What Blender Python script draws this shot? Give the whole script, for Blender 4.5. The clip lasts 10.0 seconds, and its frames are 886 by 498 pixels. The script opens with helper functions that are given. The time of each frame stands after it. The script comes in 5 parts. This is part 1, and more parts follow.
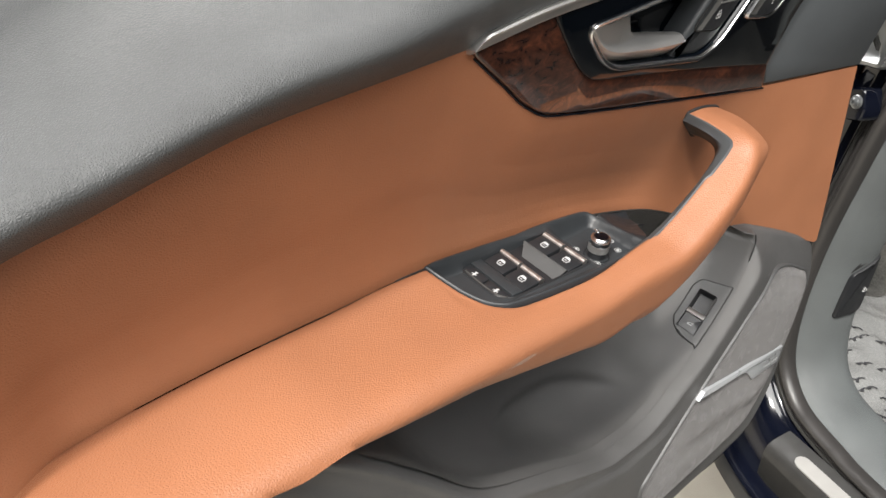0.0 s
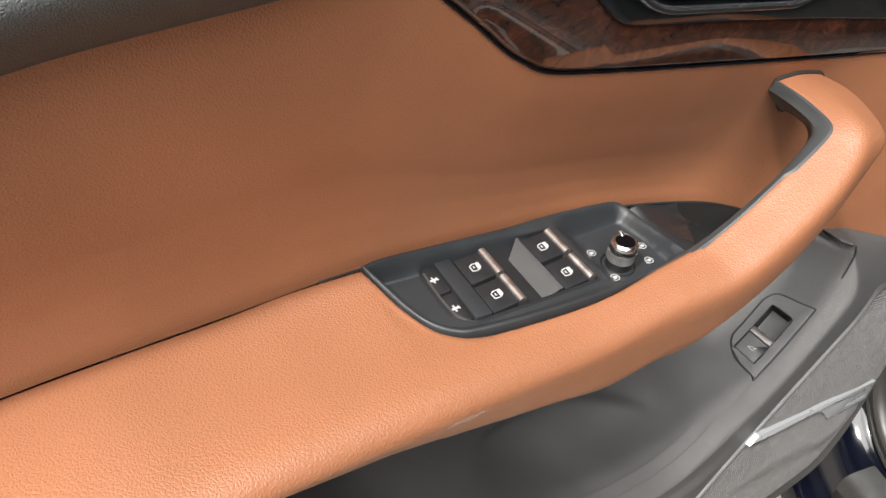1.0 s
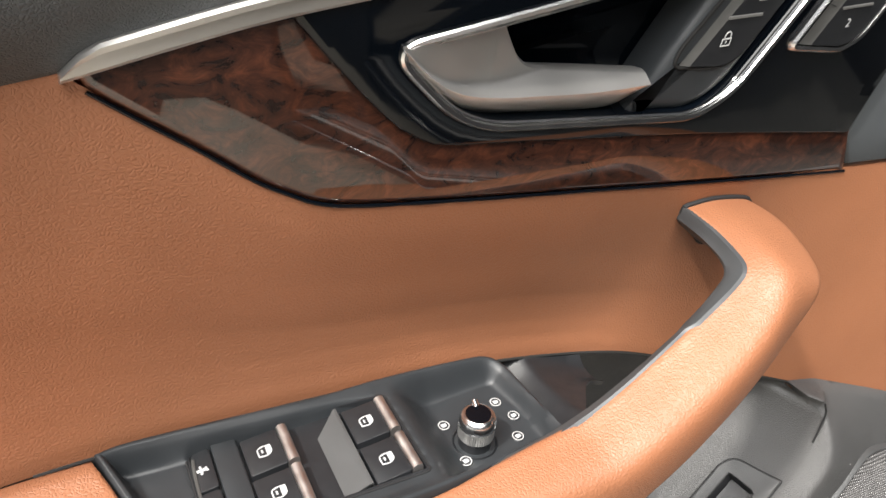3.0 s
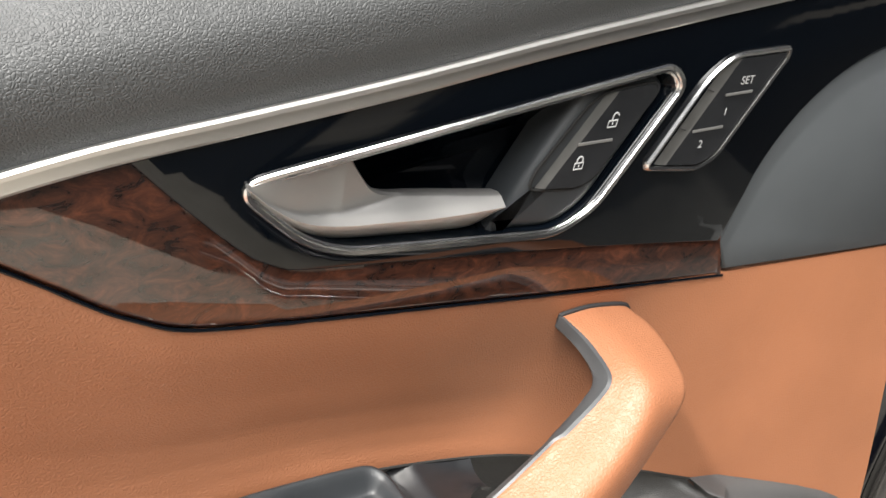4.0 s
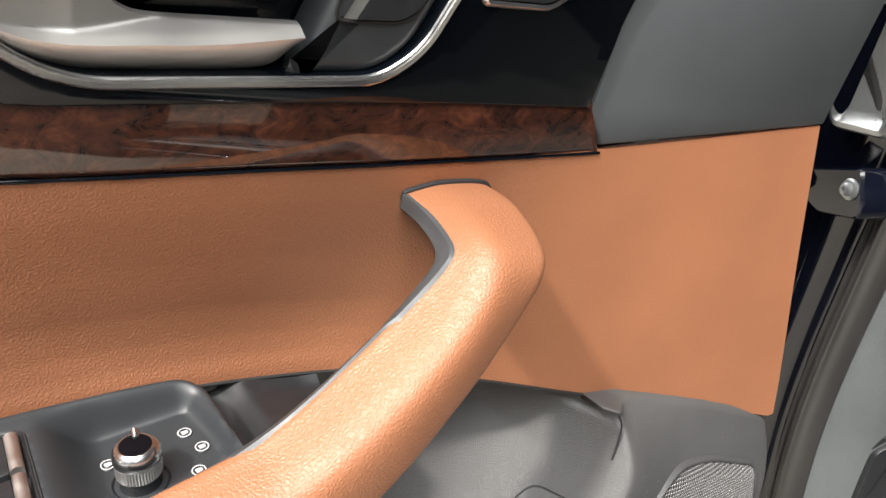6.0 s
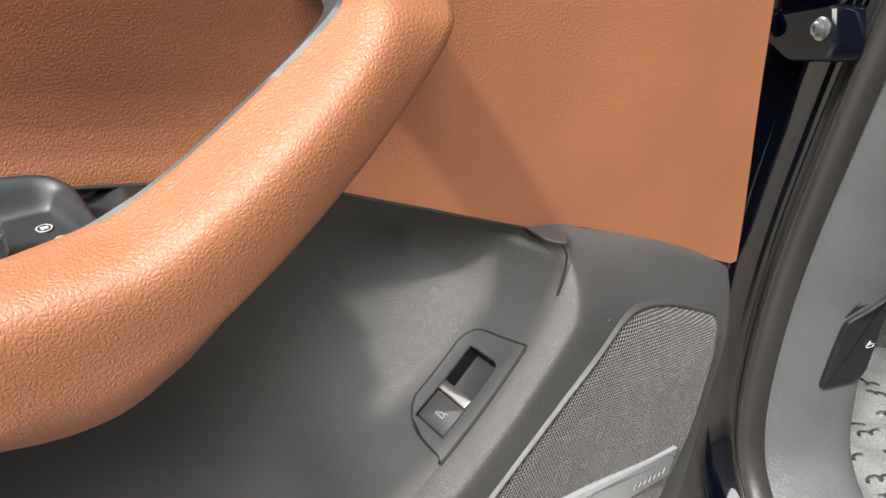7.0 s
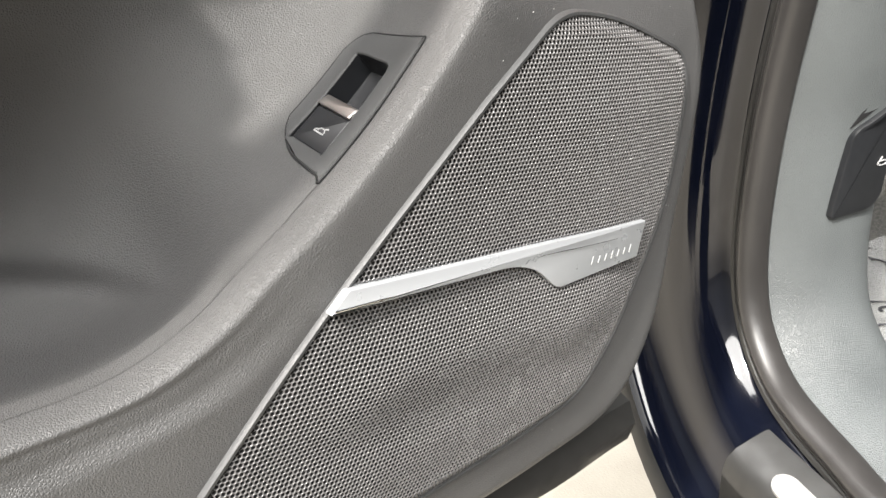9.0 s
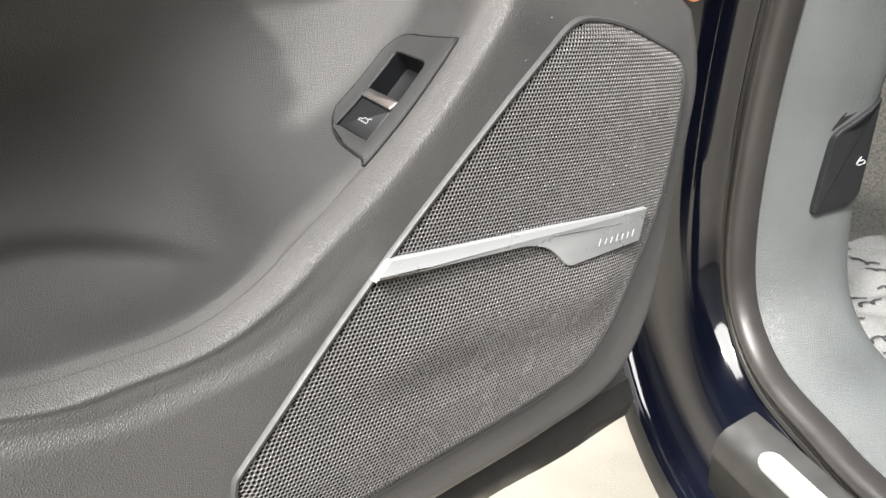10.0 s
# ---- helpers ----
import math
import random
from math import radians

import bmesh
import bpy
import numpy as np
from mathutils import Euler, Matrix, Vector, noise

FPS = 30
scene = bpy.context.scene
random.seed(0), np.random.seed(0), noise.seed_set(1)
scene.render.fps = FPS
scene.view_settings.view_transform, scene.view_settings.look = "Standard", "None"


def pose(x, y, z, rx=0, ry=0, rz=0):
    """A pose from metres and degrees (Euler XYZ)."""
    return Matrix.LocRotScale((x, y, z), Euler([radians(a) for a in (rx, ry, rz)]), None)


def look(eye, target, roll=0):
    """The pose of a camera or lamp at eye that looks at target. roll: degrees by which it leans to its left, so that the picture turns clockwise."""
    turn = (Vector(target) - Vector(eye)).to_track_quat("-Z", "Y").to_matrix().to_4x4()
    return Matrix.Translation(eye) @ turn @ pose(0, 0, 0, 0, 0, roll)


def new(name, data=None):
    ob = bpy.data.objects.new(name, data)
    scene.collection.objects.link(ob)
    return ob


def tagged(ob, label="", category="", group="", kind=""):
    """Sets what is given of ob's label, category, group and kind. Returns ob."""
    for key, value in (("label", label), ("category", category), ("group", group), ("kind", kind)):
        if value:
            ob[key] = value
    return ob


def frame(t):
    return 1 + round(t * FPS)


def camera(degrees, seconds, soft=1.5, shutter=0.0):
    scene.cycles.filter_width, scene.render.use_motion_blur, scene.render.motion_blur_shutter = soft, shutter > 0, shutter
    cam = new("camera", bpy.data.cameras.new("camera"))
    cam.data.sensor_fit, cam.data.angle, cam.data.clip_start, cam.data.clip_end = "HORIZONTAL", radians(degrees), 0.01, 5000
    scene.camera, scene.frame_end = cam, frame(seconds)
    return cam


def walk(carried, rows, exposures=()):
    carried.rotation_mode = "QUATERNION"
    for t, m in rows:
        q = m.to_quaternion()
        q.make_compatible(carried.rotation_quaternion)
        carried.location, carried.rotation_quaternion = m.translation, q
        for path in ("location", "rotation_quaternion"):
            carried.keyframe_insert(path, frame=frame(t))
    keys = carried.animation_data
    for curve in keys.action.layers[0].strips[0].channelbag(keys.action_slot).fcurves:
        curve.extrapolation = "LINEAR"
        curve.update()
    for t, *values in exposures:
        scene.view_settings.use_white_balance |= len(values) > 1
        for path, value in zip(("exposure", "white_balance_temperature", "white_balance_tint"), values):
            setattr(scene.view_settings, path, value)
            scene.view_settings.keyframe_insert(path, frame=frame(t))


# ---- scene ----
cam = camera(60.49, 10.0)
# camera path
PATH = [
    (0.0, pose(-0.6955, -0.2862, 1.0931, 64.57, -3.93, -43.92)),
    (0.5, pose(-0.6257, -0.2442, 1.0809, 60.89, -5.46, -39.06)),
    (1.0, pose(-0.5411, -0.2338, 1.0695, 58.67, -5.59, -34.57)),
    (1.5, pose(-0.4726, -0.2208, 1.0550, 57.82, -5.26, -31.38)),
    (2.0, pose(-0.4357, -0.2046, 1.0383, 57.50, -4.83, -28.58)),
    (2.5, pose(-0.4112, -0.1987, 1.0354, 60.71, -4.35, -28.51)),
    (3.0, pose(-0.3996, -0.2190, 1.0598, 66.15, -4.41, -31.39)),
    (4.5, pose(-0.3409, -0.2484, 1.0870, 72.54, -4.56, -33.60)),
    (5.0, pose(-0.3239, -0.2413, 1.0738, 73.06, -4.30, -35.32)),
    (6.5, pose(-0.2748, -0.2546, 0.9882, 69.29, -2.71, -38.03)),
    (7.0, pose(-0.2552, -0.2588, 0.9489, 67.19, -1.90, -38.70)),
    (7.5, pose(-0.2295, -0.2520, 0.9025, 65.62, -1.40, -39.27)),
    (8.0, pose(-0.2094, -0.2518, 0.8573, 65.18, -0.51, -39.45)),
    (8.5, pose(-0.1985, -0.2577, 0.8210, 65.32, 0.45, -39.51)),
    (9.0, pose(-0.1939, -0.2741, 0.7867, 67.76, 1.83, -38.97)),
    (9.5, pose(-0.2071, -0.2829, 0.7788, 68.34, 1.51, -38.12)),
    (10.0, pose(-0.2353, -0.2941, 0.7888, 68.33, 1.07, -39.77)),
]
# end of path
walk(cam, PATH, exposures=[(0.0, 1.22), (1.0, 1.25), (2.0, 1.30), (2.5, 1.33), (3.0, 1.54), (4.5, 1.76), (5.0, 1.80), (6.5, 1.52), (7.0, 1.42), (8.0, 1.88), (8.5, 1.90), (9.0, 1.97), (10.0, 1.99)])

# ---------------------------------------------------------------- world and light
KEY = Vector((-0.66, -0.20, 0.725)).normalized()      # towards the sun
world = bpy.data.worlds.new("sky")
scene.world = world
world.use_nodes = True
wn = world.node_tree.nodes
sky = wn.new("ShaderNodeTexSky")
sky.sky_type = "NISHITA"
sky.sun_disc = False
sky.sun_elevation = math.asin(KEY.z)
sky.sun_rotation = math.atan2(KEY.x, KEY.y)
sky.air_density, sky.dust_density = 1.0, 3.0
soften = wn.new("ShaderNodeHueSaturation")
soften.inputs["Saturation"].default_value = 0.25
world.node_tree.links.new(sky.outputs["Color"], soften.inputs["Color"])
world.node_tree.links.new(soften.outputs["Color"], wn["Background"].inputs["Color"])
wn["Background"].inputs["Strength"].default_value = 0.014

sun = new("sun", bpy.data.lights.new("sun", "SUN"))
sun.data.energy, sun.data.angle, sun.data.color = 1.5, radians(4.0), (1.0, 0.95, 0.88)
sun.matrix_world = look(KEY * 5, (0, 0, 0))

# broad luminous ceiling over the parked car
panel = new("overhead_light", bpy.data.lights.new("overhead_light", "AREA"))
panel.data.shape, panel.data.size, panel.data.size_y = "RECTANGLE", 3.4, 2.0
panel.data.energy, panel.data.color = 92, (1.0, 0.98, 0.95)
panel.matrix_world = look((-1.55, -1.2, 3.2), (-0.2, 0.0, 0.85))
# added fill lamp on the far side of the door, brightens floor and footwell
fill_far = new("overhead_light", bpy.data.lights.new("overhead_light", "AREA"))
fill_far.data.shape, fill_far.data.size, fill_far.data.size_y = "RECTANGLE", 3.4, 2.0
fill_far.data.energy, fill_far.data.color = 130, (1.0, 0.98, 0.95)
fill_far.matrix_world = look((0.6, 2.6, 3.3), (0.4, 0.8, 0.0))


# ---------------------------------------------------------------- materials
def material(name, color, rough=0.5, metal=0.0, coat=0.0, spec=0.5):
    m = bpy.data.materials.new(name)
    m.use_nodes = True
    b = m.node_tree.nodes["Principled BSDF"]
    b.inputs["Base Color"].default_value = (*color, 1)
    b.inputs["Roughness"].default_value = rough
    b.inputs["Metallic"].default_value = metal
    b.inputs["Coat Weight"].default_value = coat
    b.inputs["Coat Roughness"].default_value = 0.03
    b.inputs["Specular IOR Level"].default_value = spec
    return m


def node(m, kind, **values):
    n = m.node_tree.nodes.new(kind)
    for k, v in values.items():
        n.inputs[k.replace("_", " ")].default_value = v
    return n


def link(m, a, b):
    m.node_tree.links.new(a, b)


def place(m, stretch=(1, 1, 1)):
    c = m.node_tree.nodes.new("ShaderNodeTexCoord")
    s = node(m, "ShaderNodeMapping", Scale=stretch)
    link(m, c.outputs["Object"], s.inputs["Vector"])
    return s.outputs["Vector"]


def tint(m, color, amount, scale, stretch=(1, 1, 1), detail=4.0, dark=None):
    """Uneven colour: noise between two shades of the base."""
    b = m.node_tree.nodes["Principled BSDF"]
    n = node(m, "ShaderNodeTexNoise", Scale=scale, Detail=detail)
    link(m, place(m, stretch), n.inputs["Vector"])
    r = m.node_tree.nodes.new("ShaderNodeValToRGB")
    r.color_ramp.elements[0].position, r.color_ramp.elements[1].position = 0.3, 0.7
    low = dark or [c * (1 - amount) for c in color]
    r.color_ramp.elements[0].color = (*low, 1)
    r.color_ramp.elements[1].color = (*[min(1, c * (1 + amount)) for c in color], 1)
    link(m, n.outputs["Fac"], r.inputs["Fac"])
    link(m, r.outputs["Color"], b.inputs["Base Color"])
    return r


def grain(m, cell, height, strength=0.6, stretch=(1, 1, 1)):
    """Pebbled relief of leather and moulded plastic: uneven pebbles with creases between them, and fine pores."""
    b = m.node_tree.nodes["Principled BSDF"]
    at = place(m, stretch)
    warp = node(m, "ShaderNodeTexNoise", Scale=0.35 / cell, Detail=2.0)
    link(m, at, warp.inputs["Vector"])
    shift = m.node_tree.nodes.new("ShaderNodeVectorMath")
    shift.operation = "MULTIPLY_ADD"
    shift.inputs[1].default_value = (1.6 * cell,) * 3
    link(m, warp.outputs["Color"], shift.inputs[0])
    link(m, at, shift.inputs[2])
    v = node(m, "ShaderNodeTexVoronoi", Scale=1 / cell)
    v.feature = "DISTANCE_TO_EDGE"
    link(m, shift.outputs["Vector"], v.inputs["Vector"])
    r = node(m, "ShaderNodeMapRange")
    r.interpolation_type = "SMOOTHSTEP"
    r.inputs["From Max"].default_value = 0.30
    link(m, v.outputs["Distance"], r.inputs["Value"])
    n = node(m, "ShaderNodeTexNoise", Scale=0.9 / cell, Detail=4.0)
    link(m, at, n.inputs["Vector"])
    add = m.node_tree.nodes.new("ShaderNodeMath")
    add.operation = "MULTIPLY_ADD"
    add.inputs[1].default_value = 0.9
    link(m, n.outputs["Fac"], add.inputs[0])
    link(m, r.outputs["Result"], add.inputs[2])
    bump = node(m, "ShaderNodeBump", Strength=strength, Distance=height)
    link(m, add.outputs[0], bump.inputs["Height"])
    link(m, bump.outputs["Normal"], b.inputs["Normal"])


def scuffed(m, low, high, scale):
    """Uneven gloss: handling marks and dust."""
    b = m.node_tree.nodes["Principled BSDF"]
    n = node(m, "ShaderNodeTexNoise", Scale=scale, Detail=5.0)
    link(m, place(m), n.inputs["Vector"])
    r = node(m, "ShaderNodeMapRange")
    r.inputs["From Min"].default_value, r.inputs["From Max"].default_value = 0.3, 0.7
    r.inputs["To Min"].default_value, r.inputs["To Max"].default_value = low, high
    link(m, n.outputs["Fac"], r.inputs["Value"])
    link(m, r.outputs["Result"], b.inputs["Roughness"])


TAN = (0.298, 0.1215, 0.0590)
tan_leather = material("tan_leather", TAN, 0.46, spec=0.52)
tint(tan_leather, TAN, 0.10, 9)
grain(tan_leather, 0.0017, 0.00020, 0.6)
scuffed(tan_leather, 0.44, 0.54, 40)

smear_film = material("smear_film", (0.62, 0.5, 0.42), 0.6)
smear_film.node_tree.nodes["Principled BSDF"].inputs["Alpha"].default_value = 0.3
tint(smear_film, (0.62, 0.5, 0.42), 0.1, 300)

PAD = (0.057, 0.0595, 0.061)
pad_skin = material("pad_skin", PAD, 0.5)
tint(pad_skin, PAD, 0.12, 12)
grain(pad_skin, 0.0013, 0.00018, 0.8)
scuffed(pad_skin, 0.5, 0.6, 30)

LOW = (0.077, 0.0765, 0.0765)
lower_plastic = material("lower_plastic", LOW, 0.5, spec=0.55)
tint(lower_plastic, LOW, 0.12, 10)
grain(lower_plastic, 0.0011, 0.00020, 0.75)
scuffed(lower_plastic, 0.46, 0.55, 35)

SOFT = (0.025, 0.028, 0.031)
soft_plastic = material("soft_plastic", SOFT, 0.42)
tint(soft_plastic, SOFT, 0.08, 60)
scuffed(soft_plastic, 0.36, 0.5, 90)

strip_plastic = material("strip_plastic", (0.050, 0.053, 0.056), 0.42)
tint(strip_plastic, (0.050, 0.053, 0.056), 0.08, 60)
scuffed(strip_plastic, 0.38, 0.52, 90)

KEYTONE = (0.015, 0.016, 0.018)
key_plastic = material("key_plastic", KEYTONE, 0.38)
tint(key_plastic, KEYTONE, 0.1, 200)
scuffed(key_plastic, 0.3, 0.46, 150)

FACET = (0.06, 0.06, 0.058)
facet_grey = material("facet_grey", FACET, 0.35)
tint(facet_grey, FACET, 0.08, 150)
scuffed(facet_grey, 0.28, 0.42, 150)

mesh_plastic = material("mesh_plastic", (0.12, 0.117, 0.117), 0.26)
scuffed(mesh_plastic, 0.2, 0.32, 60)

COVER = (0.066, 0.073, 0.079)
cover_plastic = material("cover_plastic", COVER, 0.62)
tint(cover_plastic, COVER, 0.06, 25)
grain(cover_plastic, 0.0006, 0.0001, 0.2)

CABIN = (0.1, 0.109, 0.111)
cabin_plastic = material("cabin_plastic", CABIN, 0.5)
tint(cabin_plastic, CABIN, 0.1, 14)
grain(cabin_plastic, 0.0016, 0.0003, 0.6)
scuffed(cabin_plastic, 0.34, 0.5, 30)

piano_black = material("piano_black", (0.0015, 0.0025, 0.0042), 0.06, spec=0.4)
scuffed(piano_black, 0.04, 0.1, 25)
paint = material("paint", (0.003, 0.004, 0.009), 0.09, coat=0.5, spec=0.4)
paint.node_tree.nodes["Principled BSDF"].inputs["Coat IOR"].default_value = 1.5
scuffed(paint, 0.06, 0.16, 20)
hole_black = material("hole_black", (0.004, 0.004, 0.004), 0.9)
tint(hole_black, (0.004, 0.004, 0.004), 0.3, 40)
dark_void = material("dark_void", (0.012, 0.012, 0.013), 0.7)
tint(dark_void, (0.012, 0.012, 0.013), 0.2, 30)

satin = material("satin", (0.6, 0.59, 0.575), 0.3, 0.9)
scuffed(satin, 0.33, 0.38, 120)
FRAME = (0.06, 0.061, 0.062)
frame_plastic = material("frame_plastic", FRAME, 0.45)
tint(frame_plastic, FRAME, 0.08, 60)
scuffed(frame_plastic, 0.38, 0.5, 90)
grain(frame_plastic, 0.0006, 0.00008, 0.4)
bright = material("bright", (0.72, 0.72, 0.72), 0.22, 1.0)
scuffed(bright, 0.18, 0.26, 80)
tip_metal = material("tip_metal", (0.66, 0.63, 0.61), 0.42, 1.0)
scuffed(tip_metal, 0.36, 0.5, 150)
bar_metal = material("bar_metal", (0.48, 0.495, 0.515), 0.3, 0.4)
scuffed(bar_metal, 0.26, 0.34, 120)
grey_metal = material("grey_metal", (0.33, 0.34, 0.345), 0.35, 0.7)
scuffed(grey_metal, 0.25, 0.45, 60)
mark_white = material("mark_white", (0.42, 0.425, 0.43), 0.5)
tint(mark_white, (0.42, 0.425, 0.43), 0.04, 300)
mark_grey = material("mark_grey", (0.42, 0.42, 0.42), 0.5)
tint(mark_grey, (0.42, 0.42, 0.42), 0.05, 300)
rubber = material("rubber", (0.024, 0.0235, 0.0225), 0.55)
tint(rubber, (0.024, 0.0235, 0.0225), 0.12, 40)
scuffed(rubber, 0.4, 0.62, 50)
seal_skin = material("seal_skin", (0.034, 0.032, 0.031), 0.36)
tint(seal_skin, (0.034, 0.032, 0.031), 0.15, 30, (1, 1, 0.2))
scuffed(seal_skin, 0.3, 0.45, 60)
sticker = material("sticker", (0.5, 0.49, 0.47), 0.45)
tint(sticker, (0.27, 0.265, 0.255), 0.04, 60)

# lacquered burl veneer
burl = material("burl", (0.06, 0.025, 0.014), 0.3, coat=1.0, spec=0.15)
burl.node_tree.nodes["Principled BSDF"].inputs["Coat IOR"].default_value = 1.7
ramp = tint(burl, (0.06, 0.025, 0.014), 0.3, 70, (1, 1, 1.4), 9.0)
ramp.color_ramp.elements[0].color = (0.011, 0.0055, 0.0045, 1)
ramp.color_ramp.elements[-1].color = (0.115, 0.038, 0.019, 1)
ramp.color_ramp.elements[0].position, ramp.color_ramp.elements[1].position = 0.36, 0.72
mid = ramp.color_ramp.elements.new(0.52)
mid.color = (0.044, 0.0155, 0.009, 1)
for n in burl.node_tree.nodes:
    if n.bl_idname == "ShaderNodeTexNoise":
        n.inputs["Distortion"].default_value = 1.6
        n.inputs["Roughness"].default_value = 0.68

FLOOR = (0.38, 0.352, 0.30)
concrete = material("concrete", FLOOR, 0.55)
tint(concrete, FLOOR, 0.1, 3.5, detail=9.0, dark=(0.29, 0.262, 0.215))
grain(concrete, 0.006, 0.0006, 0.3)

CARPET = (0.1, 0.098, 0.09)
carpet = material("carpet", CARPET, 0.95)
tint(carpet, CARPET, 0.45, 260)
grain(carpet, 0.003, 0.003, 0.8)

film_plastic = material("film_plastic", (0.45, 0.46, 0.46), 0.22)
film_plastic.node_tree.nodes["Principled BSDF"].inputs["Alpha"].default_value = 0.3
scuffed(film_plastic, 0.12, 0.35, 40)
ink = material("ink", (0.015, 0.015, 0.018), 0.5)
tint(ink, (0.015, 0.015, 0.018), 0.2, 200)


# ---------------------------------------------------------------- building helpers
def spline(points, n):
    """n points on a smooth curve through the given ones."""
    p = np.array(points, float)
    q = np.vstack([2 * p[0] - p[1], p, 2 * p[-1] - p[-2]])
    out = []
    for t in np.linspace(0, len(p) - 1, n):
        i = min(int(t), len(p) - 2)
        f = t - i
        a, b, c, d = q[i:i + 4]
        out.append(0.5 * (2 * b + (c - a) * f + (2 * a - 5 * b + 4 * c - d) * f * f + (3 * b - a - 3 * c + d) * f ** 3))
    return np.array(out)


def even(points, n):
    """The same curve with its n points at equal steps."""
    p = spline(points, max(200, 3 * n))
    s = np.concatenate([[0], np.cumsum(np.linalg.norm(np.diff(p, axis=0), axis=1))])
    u = np.linspace(0, s[-1], n)
    return np.stack([np.interp(u, s, p[:, k]) for k in range(p.shape[1])], 1)


def loop(points, radius, step=5):
    """A closed outline with rounded corners; radius: one for all or one a corner."""
    p = [np.array(q, float) for q in points]
    out = []
    for i, b in enumerate(p):
        a, c = p[i - 1], p[(i + 1) % len(p)]
        r = radius if not hasattr(radius, "__len__") else radius[i]
        la, lc = np.linalg.norm(a - b), np.linalg.norm(c - b)
        d = min(r, 0.45 * la, 0.45 * lc)
        s, e = b + (a - b) / la * d, b + (c - b) / lc * d
        for t in np.linspace(0, 1, step):
            out.append((1 - t) ** 2 * s + 2 * t * (1 - t) * b + t * t * e)
    return np.array(out)


def inset(outline, d):
    """An outline moved inwards by d."""
    p = np.array(outline, float)
    area = np.sum(p[:, 0] * np.roll(p[:, 1], -1) - np.roll(p[:, 0], -1) * p[:, 1])
    t = np.roll(p, -1, 0) - np.roll(p, 1, 0)
    t /= np.maximum(np.linalg.norm(t, axis=1), 1e-9)[:, None]
    nrm = np.stack([-t[:, 1], t[:, 0]], 1) * (1 if area > 0 else -1)
    return p + nrm * d


def mesh_of(name, verts, faces, sharp=40):
    me = bpy.data.meshes.new(name)
    me.from_pydata([tuple(map(float, v)) for v in verts], [], [tuple(f) for f in faces])
    bm = bmesh.new()
    bm.from_mesh(me)
    bmesh.ops.remove_doubles(bm, verts=bm.verts, dist=1e-6)
    bmesh.ops.recalc_face_normals(bm, faces=bm.faces)
    bm.to_mesh(me)
    bm.free()
    me.polygons.foreach_set("use_smooth", [True] * len(me.polygons))
    me.set_sharp_from_angle(angle=radians(sharp))
    return me


def thing(name, at, label, category, group="", kind=""):
    ob = new(name)
    ob.location = at
    ob.empty_display_size = 0.05
    return tagged(ob, label, category, group, kind)


def part(name, me, mat, parent, label=""):
    ob = new(name, me)
    me.materials.append(mat)
    ob.parent = parent
    base = parent.location if parent.type == "EMPTY" else Vector()
    ob.matrix_parent_inverse = Matrix.Translation(-base)
    return tagged(ob, label)


def sheet(rows, back=None, wrap=False, caps=False):
    """A skin over a grid of points; back: the way and depth of its thickness; wrap: rows are closed loops."""
    g = np.array(rows, float)
    m, n = g.shape[:2]
    verts, faces = [v for r in g for v in r], []
    nn = n if wrap else n - 1
    for i in range(m - 1):
        for j in range(nn):
            k = (j + 1) % n
            faces.append((i * n + j, i * n + k, (i + 1) * n + k, (i + 1) * n + j))
    if caps:
        faces += [tuple(range(n)), tuple((m - 1) * n + j for j in range(n))]
    if back is not None:
        o = len(verts)
        verts += [v + np.array(back) for v in verts]
        edge = [j for j in range(n)] + [i * n + n - 1 for i in range(1, m)]
        edge += [(m - 1) * n + j for j in range(n - 2, -1, -1)] + [i * n for i in range(m - 2, 0, -1)]
        for a, b in zip(edge, edge[1:] + edge[:1]):
            faces.append((a, b, b + o, a + o))
        faces += [tuple(o + i for i in f) for f in faces[:(m - 1) * nn]]
    return verts, faces


def rings(loops, fill=True, close=True):
    """Loops of equal length joined one to the next; the last is filled, and the first closed behind."""
    n = len(loops[0])
    verts, faces = [v for l in loops for v in l], []
    for i in range(len(loops) - 1):
        for j in range(n):
            k = (j + 1) % n
            faces.append((i * n + j, i * n + k, (i + 1) * n + k, (i + 1) * n + j))
    if fill:
        faces.append(tuple((len(loops) - 1) * n + j for j in range(n)))
    if close:
        faces.append(tuple(range(n)))
    return verts, faces


def tube(path, radius, seg=10, closed=False, flat=1.0, up=(0, -1, 0)):
    p = np.array(path, float)
    rows = []
    n = len(p)
    for i in range(n):
        a = p[i - 1] if (i or closed) else p[i]
        b = p[(i + 1) % n] if (i < n - 1 or closed) else p[i]
        t = (b - a) / np.linalg.norm(b - a)
        s = np.cross(t, up)
        s /= np.linalg.norm(s)
        w = np.cross(s, t)
        r = radius if not hasattr(radius, "__len__") else radius[i]
        rows.append([p[i] + r * (math.cos(q) * s + flat * math.sin(q) * w) for q in np.linspace(0, 2 * math.pi, seg, endpoint=False)])
    if closed:
        rows.append(rows[0])
    return sheet(rows, wrap=True, caps=not closed)


def joined(*pieces):
    verts, faces = [], []
    for v, f in pieces:
        o = len(verts)
        verts += list(v)
        faces += [tuple(i + o for i in q) for q in f]
    return verts, faces


def smooth(a, b, x):
    t = min(1.0, max(0.0, (x - a) / (b - a)))
    return t * t * (3 - 2 * t)


# ---------------------------------------------------------------- the door's own surfaces
# x runs forwards along the door, y outwards through it, z up
def face(x, z):
    """The upper trim's face."""
    return 0.0023 -0.0732 * min(max(x, -0.38), 0.02) - 0.08 * max(0.0, x - 0.02) -0.2001 * max(0.0, z - 0.94)


